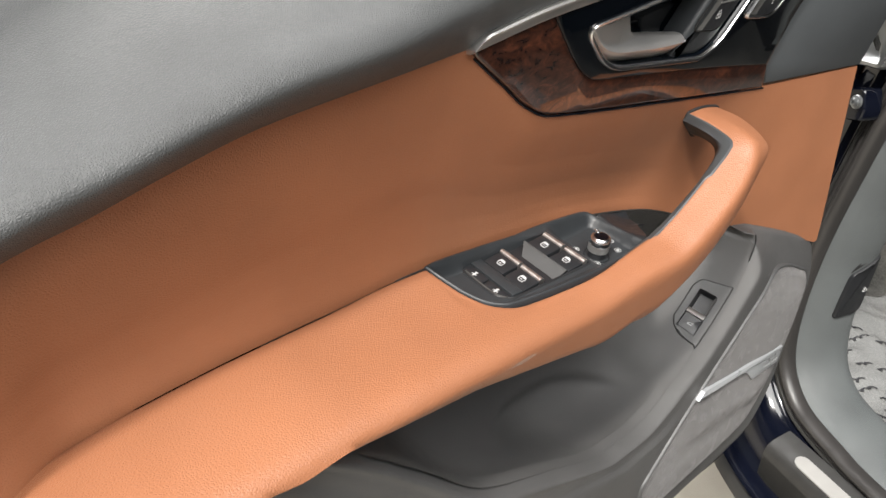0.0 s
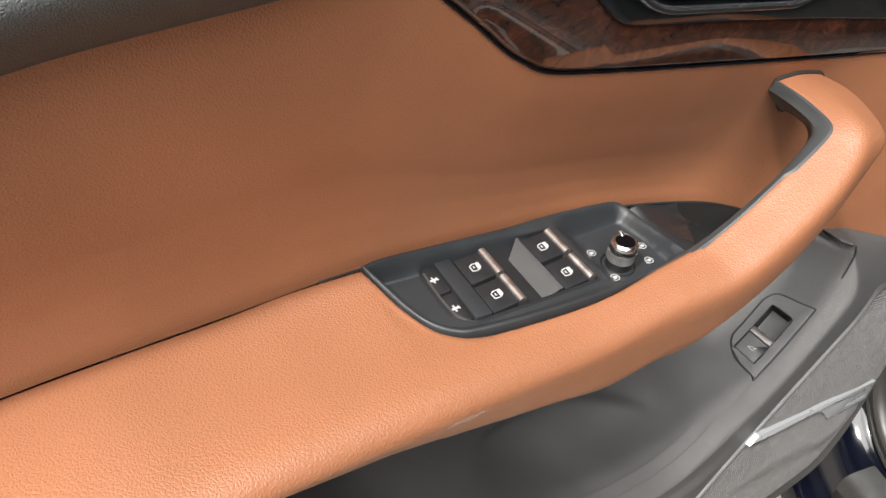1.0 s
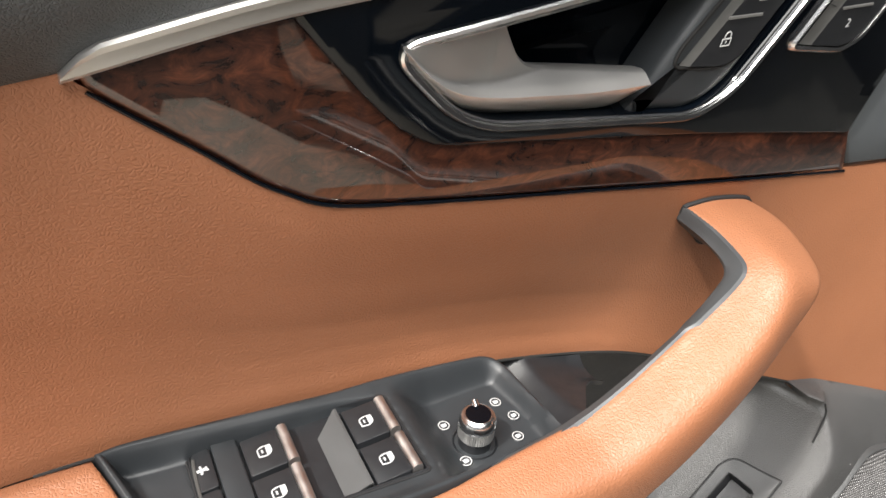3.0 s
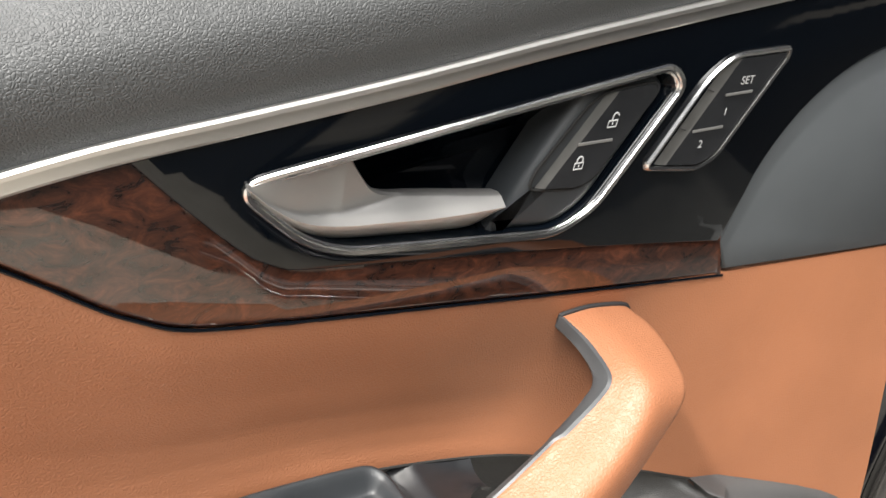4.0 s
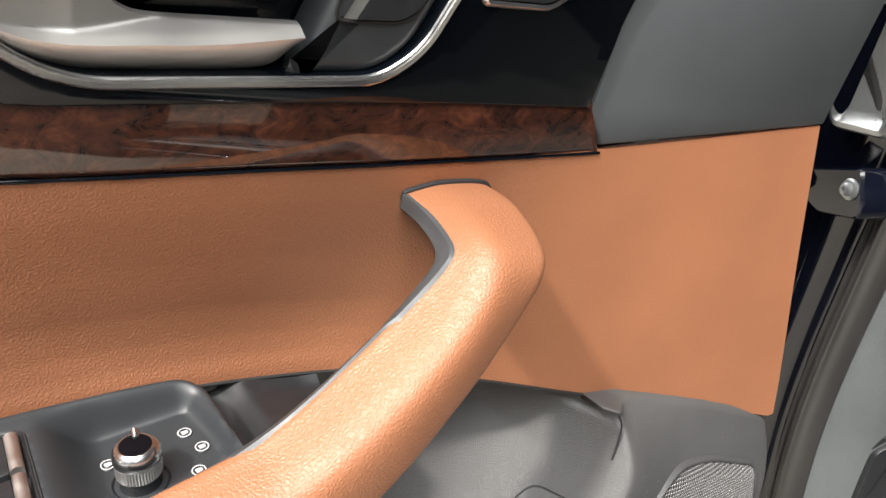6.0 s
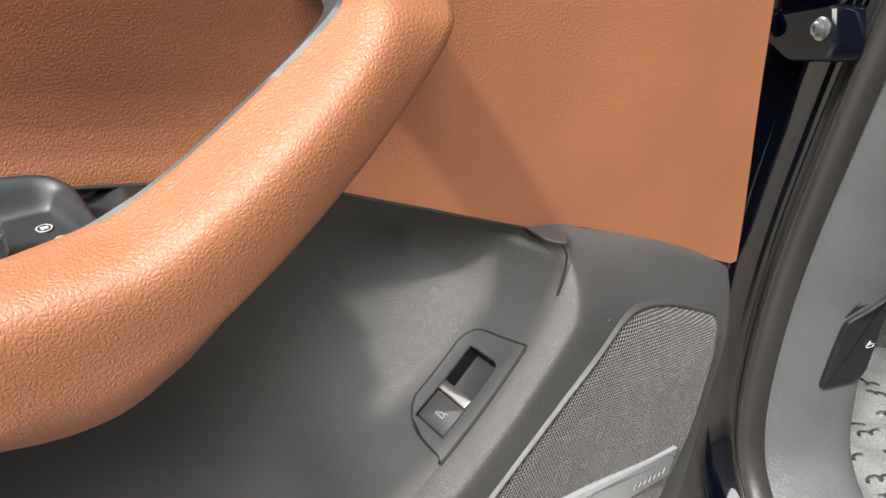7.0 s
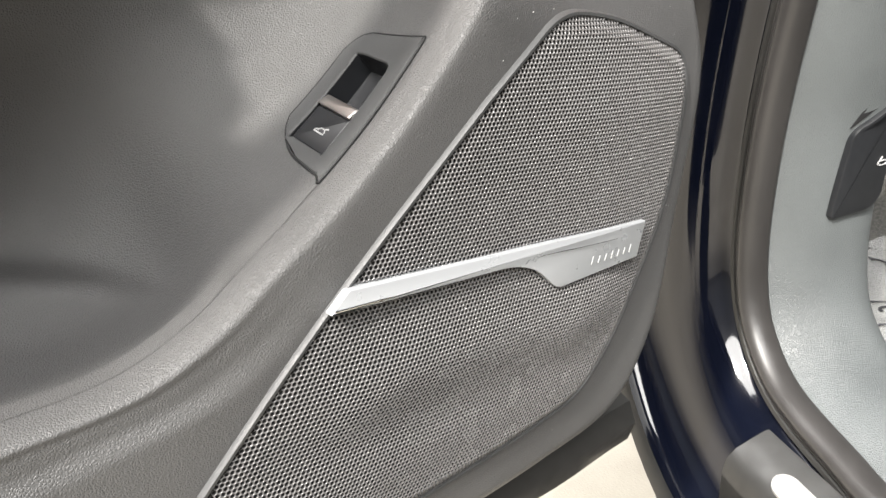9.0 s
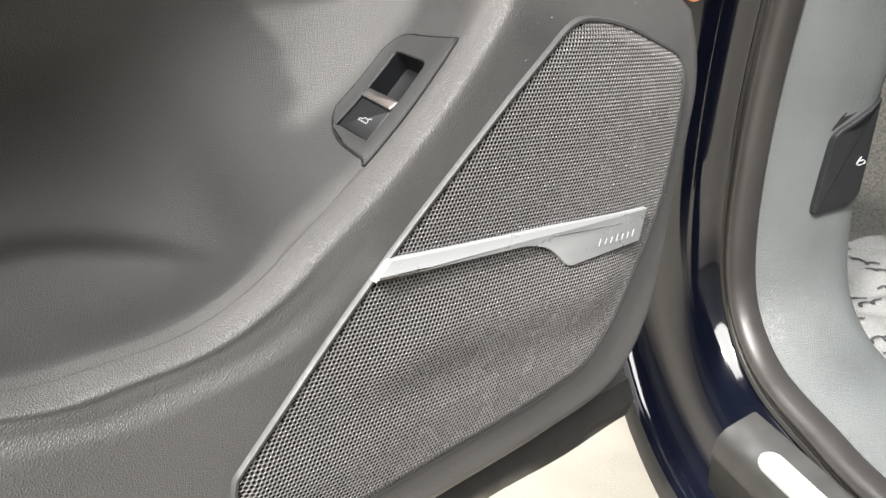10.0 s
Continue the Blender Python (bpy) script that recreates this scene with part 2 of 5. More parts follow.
def plate(outline, proud, depth, edge=0.0012, dome=0.0, surface=face):
    """A moulded plate that follows a surface: rounded rim, flat or slightly domed front."""
    ls = []
    for d, h in ((0, -depth), (0, proud - edge), (edge * 0.3, proud - edge * 0.3), (edge, proud)):
        ls.append([(x, surface(x, z) - h, z) for x, z in inset(outline, d)])
    if dome:
        for d, h in ((4 * edge, proud + dome * 0.6), (9 * edge, proud + dome)):
            ls.append([(x, surface(x, z) - h, z) for x, z in inset(outline, d)])
    return rings(ls)


CHROME = [(-0.3773, 1.0096), (-0.3244, 1.0260), (-0.2765, 1.0373), (-0.2196, 1.0510), (-0.1517, 1.0691), (-0.0658, 1.0901), (0.0077, 1.1060), (0.0939, 1.1193), (0.2098, 1.1328)]
PAD_EDGE = [(-0.80, 0.885), (-0.7005, 0.9134), (-0.6255, 0.9451), (-0.5919, 0.9563), (-0.5538, 0.9709), (-0.5056, 0.9865), (-0.4271, 1.0022), (-0.3850, 1.0108), (-0.3773, 1.0125)]
WOOD_LOW = [(-0.3750, 1.0125), (-0.3705, 1.0057), (-0.3558, 0.9958), (-0.3391, 0.9850), (-0.3204, 0.9721), (-0.3084, 0.9658), (-0.2965, 0.9607), (-0.2783, 0.9580), (-0.2291, 0.9556), (-0.1716, 0.9537), (-0.1039, 0.9513), (0.0019, 0.9487)]
PIANO = [(-0.3117, 1.0271), (-0.2965, 1.0118), (-0.2741, 0.9913), (-0.2614, 0.9840), (-0.2498, 0.9810), (-0.2087, 0.9802), (-0.1163, 0.9779), (-0.0160, 0.9726)]
CORNER = [(-0.0131, 0.9724), (-0.0113, 0.9835), (-0.0077, 1.0147), (0.0087, 1.0469), (0.0377, 1.0719), (0.0782, 1.0880), (0.1358, 1.1052)]

door = thing("door_1", (-0.3, 0.08, 0.44), "open car door trimmed in tan leather, burl wood and grey plastic", "car door")

# orange insert
INSERT_TOP = [(-0.6423, 0.9385), (-0.5919, 0.9563), (-0.5538, 0.9709), (-0.5056, 0.9865), (-0.4271, 1.0022), (-0.3860, 1.0105), (-0.3740, 1.0075), (-0.3581, 0.9946),
              (-0.3391, 0.9827), (-0.3204, 0.9698), (-0.3062, 0.9625), (-0.2901, 0.9576), (-0.2291, 0.9534), (-0.1716, 0.9515), (-0.1039, 0.9492), (0.0016, 0.9485), (0.1913, 0.9520)]
INSERT_LOW = [(-0.640, 0.826), (-0.634, 0.830), (-0.589, 0.841), (-0.526, 0.850), (-0.449, 0.857), (-0.384, 0.863), (-0.30, 0.864), (-0.2, 0.859),
              (-0.13, 0.848), (-0.086, 0.839), (-0.042, 0.826), (0.015, 0.808), (0.055, 0.798), (0.10, 0.785), (0.188, 0.755)]


def at_x(curve, x):
    c = np.array(curve)
    return float(np.interp(x, c[:, 0], c[:, 1]))


top_fine, low_fine = spline(INSERT_TOP, 240), spline(INSERT_LOW, 240)


def trim_y(x, z):
    """The lower trim's face."""
    return -0.0365 + 0.012 * smooth(0.70, 0.80, z) * smooth(0.02, 0.09, x) + 0.010 * smooth(-0.2, -0.5, x)


def foot_line(x):
    """Depth at which the leather and the lower trim meet, forward of the rim."""
    return 0.007 - 0.1 * (x + math.sqrt(x * x + 0.0009))


def insert_foot(x):
    """Depth and height of the insert's lower edge."""
    m = 1 - smooth(-0.24, 0.09, x)
    zb = at_x(low_fine, x) - 0.004 * smooth(-0.1, -0.2, x) - 0.003 * smooth(-0.14, -0.05, x) + 0.009 * smooth(0.172, 0.189, x) ** 2
    y = m * 0.0425 + (1 - m) * (foot_line(x) - 0.0732 * min(0.0, x))
    return y, zb


def insert_point(x, q):
    m = 1 - smooth(-0.24, 0.09, x)
    zt = at_x(top_fine, x) + 0.0015
    yb, zb = insert_foot(x)
    z = zb + (zt - zb) * q - 0.016 * smooth(0.018, 0.034, x) * smooth(0.15, 0.09, x) * (1 - q) ** 9
    yt = face(x, zt) + 0.0008
    h = float(np.interp(q, [0, 0.12, 0.3, 0.5, 0.72, 0.88, 0.95, 1.0], [1.0, 0.95, 0.80, 0.58, 0.33, 0.14, 0.055, 0.0]))
    deep = 0.006 * m * float(np.interp(q, [0, 0.04, 0.12, 0.22, 0.36, 0.6, 0.85, 1], [0, 0.05, 0.4, 0.8, 1, 0.75, 0.2, 0]))
    end = 0.02 * smooth(-0.605, -0.655, x) * (1 - q)
    y = yt + (yb - yt) * h + deep - end
    return (x, y, z)


rows = []
for x in np.linspace(-0.648, 0.186, 190):
    rows.append([insert_point(x + (0.004 - 0.003 * math.sin(q * math.pi) - 0.009 * (1 - q)) * smooth(0.1, 0.181, x), q) for q in np.concatenate([np.linspace(0, 0.94, 40), np.linspace(0.95, 1, 8)])])
part("insert_panel", mesh_of("insert_panel", *sheet(rows, (0, 0.006, 0))), tan_leather, door, "tan leather insert panel")

# upper pad with its fold
rows = []
pe = np.vstack([even(PAD_EDGE, 60), [(a, b + 0.006) for a, b in even(CHROME, 70)][1:]])
for x, z in pe:
    f = face(x, z)
    k = smooth(-0.34, -0.47, x)
    g = 0.30 + 0.70 * k
    prof = [(0.012, -0.004), (0.002, -0.002), (-0.003 * g, 0.001), (-0.012 * g, 0.006), (-0.022 * g, 0.013), (-0.028 * g, 0.020), (-0.030 * g, 0.0255),
            (-0.028 * g, 0.0305), (-0.021 * g, 0.036), (-0.009 * g, 0.0425), (0.008, 0.052), (0.028, 0.062), (0.05, 0.071), (0.075, 0.078), (0.10, 0.083), (0.115, 0.078), (0.12, 0.05)]
    rows.append([(x, f + a, z + b) for a, b in spline(prof, 46)])
part("upper_pad", mesh_of("upper_pad", *sheet(rows, (0, 0.004, -0.002))), pad_skin, door, "dark grey grained upper door pad")

# burl veneer, piano black panel, corner cover, bright strip
low = even(WOOD_LOW, 50)
inner = even(PIANO, 40)[::-1]
wood = np.vstack([low, [(-0.0118, 0.9759)], inner[1:-2] + [0.003, 0.0035], [(-0.3090, 1.0291)], even(CHROME[:3], 12)[::-1][6:-1]])

BEZEL = loop([(-0.2803, 1.0175), (-0.0914, 1.0659), (-0.0804, 1.0572), (-0.1125, 0.9977), (-0.1310, 0.9862), (-0.2447, 0.9869)],
             [0.014, 0.010, 0.010, 0.02, 0.02, 0.02], 9)
piano = np.vstack([even(PIANO, 40), even(CORNER, 24)[3:], [(x, z - 0.0005) for x, z in even(CHROME[1:8], 40)][::-1]])


def holed(outline, hole, proud, depth, edge=0.0008):
    """A plate with a hole through it and a rounded rim."""
    bm = bmesh.new()
    fronts, edges = [], []
    for line in (inset(outline, edge), hole):
        vs = [bm.verts.new((x, face(x, z) - proud, z)) for x, z in line]
        es = [bm.edges.new((vs[i - 1], vs[i])) for i in range(len(vs))]
        fronts.append(vs)
        edges += es
    bmesh.ops.triangle_fill(bm, edges=edges, use_beauty=True, use_dissolve=False)
    vs = fronts[0]
    for d, h in ((edge * 0.35, proud - edge * 0.3), (0, proud - edge), (0, -depth)):
        vb = [bm.verts.new((x, face(x, z) - h, z)) for x, z in inset(outline, d)]
        for i in range(len(vs)):
            bm.faces.new((vs[i - 1], vs[i], vb[i], vb[i - 1]))
        vs = vb
    vs = fronts[1]
    vb = [bm.verts.new((x, face(x, z) + depth, z)) for x, z in hole]
    for i in range(len(vs)):
        bm.faces.new((vs[i - 1], vs[i], vb[i], vb[i - 1]))
    bmesh.ops.recalc_face_normals(bm, faces=bm.faces)
    me = bpy.data.meshes.new("plate")
    bm.to_mesh(me)
    bm.free()
    me.polygons.foreach_set("use_smooth", [p.normal.y > -0.975 for p in me.polygons])
    me.set_sharp_from_angle(angle=radians(50))
    return me


part("wood_trim", mesh_of("wood_trim", *plate(wood, 0.0, 0.006, 0.0028)), burl, door, "glossy dark burl wood veneer")
lip = [(x, face(x, z) + 0.0006, z - 0.0004) for x, z in even(WOOD_LOW[1:], 120)]
part("wood_edge", mesh_of("wood_edge", *tube(lip, [0.0008 + 0.0002 * noise.noise((k * 0.31, 4, 2)) for k in range(120)], 10)), piano_black, door, "gloss black lower edge of the veneer")
part("gloss_panel", holed(piano, BEZEL, 0.0018, 0.004), piano_black, door, "high-gloss black panel")
cover = np.vstack([[(0.0019, 0.9525)], even(CORNER, 30) + [0.001, -0.0015], [(0.2132, 1.1324), (0.2058, 1.0510), (0.1911, 0.9545)]])
part("corner_cover", mesh_of("corner_cover", *plate(cover, 0.0, 0.006, 0.0015)), cover_plastic, door, "matt dark grey corner cover")

rows = []
for x, z in even(CHROME, 110):
    f = face(x, z)
    w = 0.0062 * smooth(-0.3795, -0.368, x) + 0.0012
    f += 0.0025
    rows.append([(x, f + 0.004, z - 0.0012), (x, f - 0.0052, z - 0.0010), (x, f - 0.0062, z), (x, f - 0.0068, z + 0.55 * w), (x, f - 0.0088, z + 0.62 * w),
                 (x, f - 0.0094, z + 0.85 * w), (x, f - 0.0082, z + w), (x, f + 0.004, z + w)])
part("bright_strip", mesh_of("bright_strip", *sheet(rows, wrap=True, caps=True), 25), satin, door, "satin metal trim strip")

# ---------------------------------------------------------------- inner door handle
bezel = part("handle_bezel", mesh_of("handle_bezel", *rings([[(x, face(x, z) - h, z) for x, z in inset(BEZEL, d)] for d, h in
             ((-0.0012, 0.000), (-0.0012, 0.0030), (-0.0004, 0.0038), (0.0012, 0.0034), (0.0018, 0.0020), (0.0024, 0.0026), (0.003, 0.0020), (0.0032, -0.003))], False, False)),
             bright, door, "thin chrome ring round the inner handle")
bowl_rows = []
for d, h in ((0.003, 0.0012), (0.0036, 0.000), (0.006, -0.008), (0.011, -0.018), (0.017, -0.023), (0.0235, -0.0245)):
    bowl_rows.append([(x, face(x, z) - h, z) for x, z in inset(BEZEL, d)])
part("handle_bowl", mesh_of("handle_bowl", *rings(bowl_rows, True, False)), piano_black, bezel, "black recess behind the handle")

# the lever: a flat wing, and an arm with an upper and a lower facet that meet in a crest
LEV_LOW = [(-0.2748, 1.0165), (-0.2722, 1.0115), (-0.2612, 1.0020), (-0.2508, 0.9950), (-0.2401, 0.9922), (-0.2132, 0.9915), (-0.1888, 0.9915), (-0.1725, 0.9930), (-0.1630, 1.0000)]
LEV_TOP = [(-0.2748, 1.0185), (-0.2665, 1.0212), (-0.2533, 1.0246), (-0.2378, 1.0280), (-0.2350, 1.0272), (-0.2290, 1.0195), (-0.2225, 1.0128), (-0.2130, 1.0098), (-0.1894, 1.0088), (-0.1626, 1.0082)]
LEV_CREST = [(-0.2748, 1.0175), (-0.2640, 1.0085), (-0.2520, 1.0022), (-0.2373, 0.9998), (-0.2153, 0.9998), (-0.1917, 1.0003), (-0.1626, 1.0030)]
lev_low, lev_top, lev_crest = (spline(c, 300) for c in (LEV_LOW, LEV_TOP, LEV_CREST))


def lever_rise(x, z, zl, zc):
    """How far the lever stands out at a place on it."""
    if z < zc:
        return 0.0085 - 0.0080 * ((zc - z) / (zc - zl)) ** 1.5
    wing = 0.0082 - 0.0050 * smooth(-0.274, -0.236, x) - 0.2 * max(0.0, x + 0.236)
    facet = 0.0085 - 1.25 * (z - zc)
    k = 0.0009
    return 0.5 * (wing + facet + math.sqrt((wing - facet) ** 2 + k * k))


rows = []
for x in np.concatenate([np.linspace(-0.2747, -0.240, 40), np.linspace(-0.2395, -0.215, 40), np.linspace(-0.214, -0.1632, 30)]):
    zl, zt, zc = at_x(lev_low, x), at_x(lev_top, x), at_x(lev_crest, x)
    zc = min(max(zc, zl + 0.0004), zt - 0.0004)
    row = []
    for z in np.concatenate([np.linspace(zl, zc, 10), np.linspace(zc, zt - 0.0012, 22)[1:] if zt - zc > 0.003 else np.linspace(zc, zt - 0.0002, 22)[1:], [zt]]):
        h = lever_rise(x, z, zl, zc) - (0.0014 if z == zt else 0.0)
        row.append((x, face(x, z) - h + 0.0045, z))
    rows.append(row)
part("lever", mesh_of("lever", *sheet(rows, (0, 0.005, 0)), 32), satin, bezel, "brushed aluminium pull lever")

def on_face(x, z, proud):
    return (x, face(x, z) - proud, z)


def rolled(outline, proud, radius, depth, surface=face):
    """A plate whose rim rolls over in a quarter round before it goes down."""
    ls = [[(x, surface(x, z) + depth, z) for x, z in outline]]
    for a in np.linspace(0, math.pi / 2, 8):
        ls.append([(x, surface(x, z) - proud + radius * (1 - math.sin(a)), z) for x, z in inset(outline, radius * (1 - math.cos(a)))])
    return rings(ls)


# rolled surround between lever and buttons, and the button block
LOCK = loop([(-0.1262, 1.0520), (-0.0968, 1.0572), (-0.0940, 1.0535), (-0.1165, 1.0135), (-0.1240, 1.0092), (-0.1500, 1.0096), (-0.1488, 1.0170)], [0.010, 0.003, 0.004, 0.008, 0.010, 0.005, 0.006], 7)
surround = loop([(-0.1330, 1.0545), (-0.0965, 1.0628), (-0.0870, 1.0560), (-0.1155, 1.0003), (-0.1310, 0.9894), (-0.1690, 0.9892), (-0.1600, 0.9965), (-0.1530, 1.0130)], [0.003, 0.006, 0.008, 0.016, 0.014, 0.003, 0.010, 0.03], 8)
part("button_surround", mesh_of("button_surround", *rolled(surround, -0.0004, 0.0060, 0.022), 60), soft_plastic, bezel, "dark grey rounded button surround")
part("button_joint", mesh_of("button_joint", *tube([on_face(x, z, -0.0002) for x, z in inset(LOCK, -0.0006)], 0.0008, 6, True)), hole_black, bezel)


def clipped(outline, p, n):
    """The piece of an outline on the side of a line that n points to."""
    out = []
    q = [np.array(v, float) for v in outline]
    for a, b in zip(q, q[1:] + q[:1]):
        da, db = np.dot(a - p, n), np.dot(b - p, n)
        if da >= 0:
            out.append(a)
        if da * db < 0:
            out.append(a + (b - a) * da / (da - db))
    return out


def faceted(outline, a, b, wide, proud, slope, depth, side):
    """A key's flat face (side 1) or the facet (side -1) that falls away along its edge a-b."""
    a, b = np.array(a, float), np.array(b, float)
    t = (b - a) / np.linalg.norm(b - a)
    n = np.array([t[1], -t[0]])
    p = a + wide * n
    high = lambda q: proud - slope * max(0.0, -float(np.dot(np.array(q) - p, n)))
    o = clipped(outline, p, n * side)
    c = np.mean(o, axis=0)
    small = [c + (np.array(q) - c) * 0.985 if abs(np.dot(np.array(q) - p, n)) > 1e-6 else np.array(q) for q in o]
    return rings([[on_face(x, z, -depth) for x, z in o], [on_face(x, z, high((x, z)) - 0.0006) for x, z in o], [on_face(x, z, high((x, z))) for x, z in small]])


lock_key = part("lock_button", mesh_of("lock_button", *faceted(LOCK, (-0.1525, 1.0097), (-0.1262, 1.0540), 0.0085, 0.0012, 0.40, 0.008, 1), 20), key_plastic, door, "black rocker with padlock symbols")
part("key_facet", mesh_of("key_facet", *faceted(LOCK, (-0.1525, 1.0097), (-0.1262, 1.0540), 0.0085, 0.0012, 0.40, 0.008, -1), 20), facet_grey, lock_key, "satin grey slanted edge")


def bar_mark(name, points, width, proud, parent, mat=mark_white, closed=False):
    """A thin raised line along points of the upper face."""
    path = [on_face(x, z, proud) for x, z in points]
    return part(name, mesh_of(name, *tube(path, width, 6, closed, 0.35)), mat, parent)


def padlock(cx, cz, open_):
    s = 0.0021
    body = [(cx - s, cz - s), (cx + s * 1.2, cz - s * 0.75), (cx + s * 1.2, cz + s * 0.65), (cx - s, cz + s * 0.4)]
    bar_mark("lock_symbol", body, 0.0004, 0.0015, lock_key, closed=True)
    lift, turn = (0.0006, 0.0008) if open_ else (0.0, 0.0)
    arch = [(cx - 0.6 * s + turn, cz + 0.5 * s), (cx - 0.55 * s + turn, cz + 1.4 * s + lift), (cx + 0.1 * s + turn, cz + 1.95 * s + lift), (cx + 0.8 * s + turn, cz + 1.5 * s + lift), (cx + 0.85 * s + turn, cz + (1.2 if open_ else 0.6) * s + lift)]
    bar_mark("lock_shackle", spline(arch, 9), 0.0004, 0.0015, lock_key)
    bar_mark("lock_keyhole", [(cx + 0.1 * s, cz - 0.4 * s), (cx + 0.1 * s, cz + 0.15 * s)], 0.0004, 0.0015, lock_key)


padlock(-0.1158, 1.0395, True)
padlock(-0.1280, 1.0202, False)
bar_mark("button_divider", [(-0.1310, 1.0298), (-0.1128, 1.0318)], 0.0007, 0.0014, lock_key, satin)

# seat memory buttons
MEM = np.array([-0.0025, 0.0]) + loop([(-0.0880, 1.0169), (-0.0663, 1.0609), (-0.0546, 1.0717), (-0.0191, 1.0764), (-0.0182, 1.0714), (-0.0429, 1.0215), (-0.0527, 1.0159)], [0.005, 0.012, 0.014, 0.003, 0.004, 0.012, 0.012], 7)
memory = part("memory_switch", mesh_of("memory_switch", *rings([[on_face(x, z, h) for x, z in inset(MEM, d)] for d, h in
              ((-0.0008, 0.0), (-0.0008, 0.0032), (0.0002, 0.0044), (0.0016, 0.0040), (0.0021, 0.0010))], False, False)), bright, door, "chrome-ringed seat memory switch")
keys = inset(MEM, 0.0023)
part("memory_keys", mesh_of("memory_keys", *faceted(keys, (-0.0900, 1.0169), (-0.0683, 1.0609), 0.0105, 0.0036, 0.33, 0.005, 1), 20), key_plastic, memory, "black three-part key pad")
part("key_facet", mesh_of("key_facet", *faceted(keys, (-0.0900, 1.0169), (-0.0683, 1.0609), 0.0105, 0.0036, 0.33, 0.005, -1), 20), facet_grey, memory, "satin grey slanted edge")
bar_mark("key_divider", [(-0.0546, 1.0529), (-0.0379, 1.0551)], 0.0007, 0.0040, memory, satin)
bar_mark("key_divider", [(-0.0677, 1.0353), (-0.0490, 1.0377)], 0.0007, 0.0040, memory, satin)
bar_mark("key_joint", [(-0.0667, 1.0553), (-0.0555, 1.0528)], 0.0002, 0.0029, memory, dark_void)
bar_mark("key_joint", [(-0.0799, 1.0377), (-0.0686, 1.0353)], 0.0002, 0.0029, memory, dark_void)


def lettering(text, x, z, size, proud, parent, turn=0.0):
    c = bpy.data.curves.new("lettering", "FONT")
    c.body, c.size, c.extrude, c.align_x, c.align_y = text, size, 0.00006, "CENTER", "CENTER"
    tmp = bpy.data.objects.new("tmp", c)
    me = bpy.data.meshes.new_from_object(tmp)
    bpy.data.objects.remove(tmp)
    m = pose(x, face(x, z) - proud, z, 90 + 11, turn, -4)
    me.transform(m)
    return part("lettering", me, mark_white, parent)


lettering("SET", -0.0436, 1.0601, 0.0056, 0.0040, memory, -6)
lettering("1", -0.0508, 1.0448, 0.0052, 0.0040, memory, -6)
lettering("2", -0.0597, 1.0289, 0.0056, 0.0040, memory, -6)

# ---------------------------------------------------------------- armrest and pull handle
PC, PU, PV, PW = (np.array(v) for v in ((-0.3061, 0.0113, 0.8559), (0.9944, -0.0704, 0.0787), (-0.0584, -0.9875, -0.1462), (-0.088, -0.1408, 0.9861)))


def sw(u, v, w):
    """A place on the switch panel: millimetres along it, across it towards the cabin, and above it."""
    return PC + (u * PU + v * PV + w * PW) * 0.001


back_line = even([(-75, -23.3, 11.7), (-58.7, -26.4, 10), (-5, -28, 5), (14.5, -28.4, 3), (47.5, -31.6, 0), (90, -33.7, -5), (104, -33, -7.5), (111, -27, -10.5), (113, -19, -12.5)], 110)
front_line = even([(-75, -23.3, 11.7), (-70, -9.4, 8), (-64, 7.5, 4.5), (-57.4, 20.3, 3), (-48, 28.5, 2), (-37.6, 32.2, 2), (-10, 35.3, 2), (34, 35.8, 0), (75, 31.1, -4), (114, 25, -7)], 110)
rim_world = np.array([sw(*p) for p in front_line])
SHOULDER = [(-0.70, 0.832), (-0.60, 0.840), (-0.50, 0.846), (-0.38, 0.849), (-0.30, 0.848), (-0.24, 0.852), (-0.20, 0.860)]
UNDER = [(-0.70, 0.834), (-0.505, 0.826), (-0.408, 0.822), (-0.293, 0.806), (-0.24, 0.7945), (-0.2, 0.802)]


def cushion(x, y):
    """Height of the armrest's top, which dips towards the switch panel."""
    r = (0.041 - y) / 0.075
    za, zs = at_x(low_fine, x) - 0.001 + 0.0018 * smooth(-0.46, -0.380, x), at_x(SHOULDER, x)
    return za + (zs - za) * r + (0.002 - 0.0055 * smooth(-0.54, -0.37, x)) * math.sin(math.pi * r)


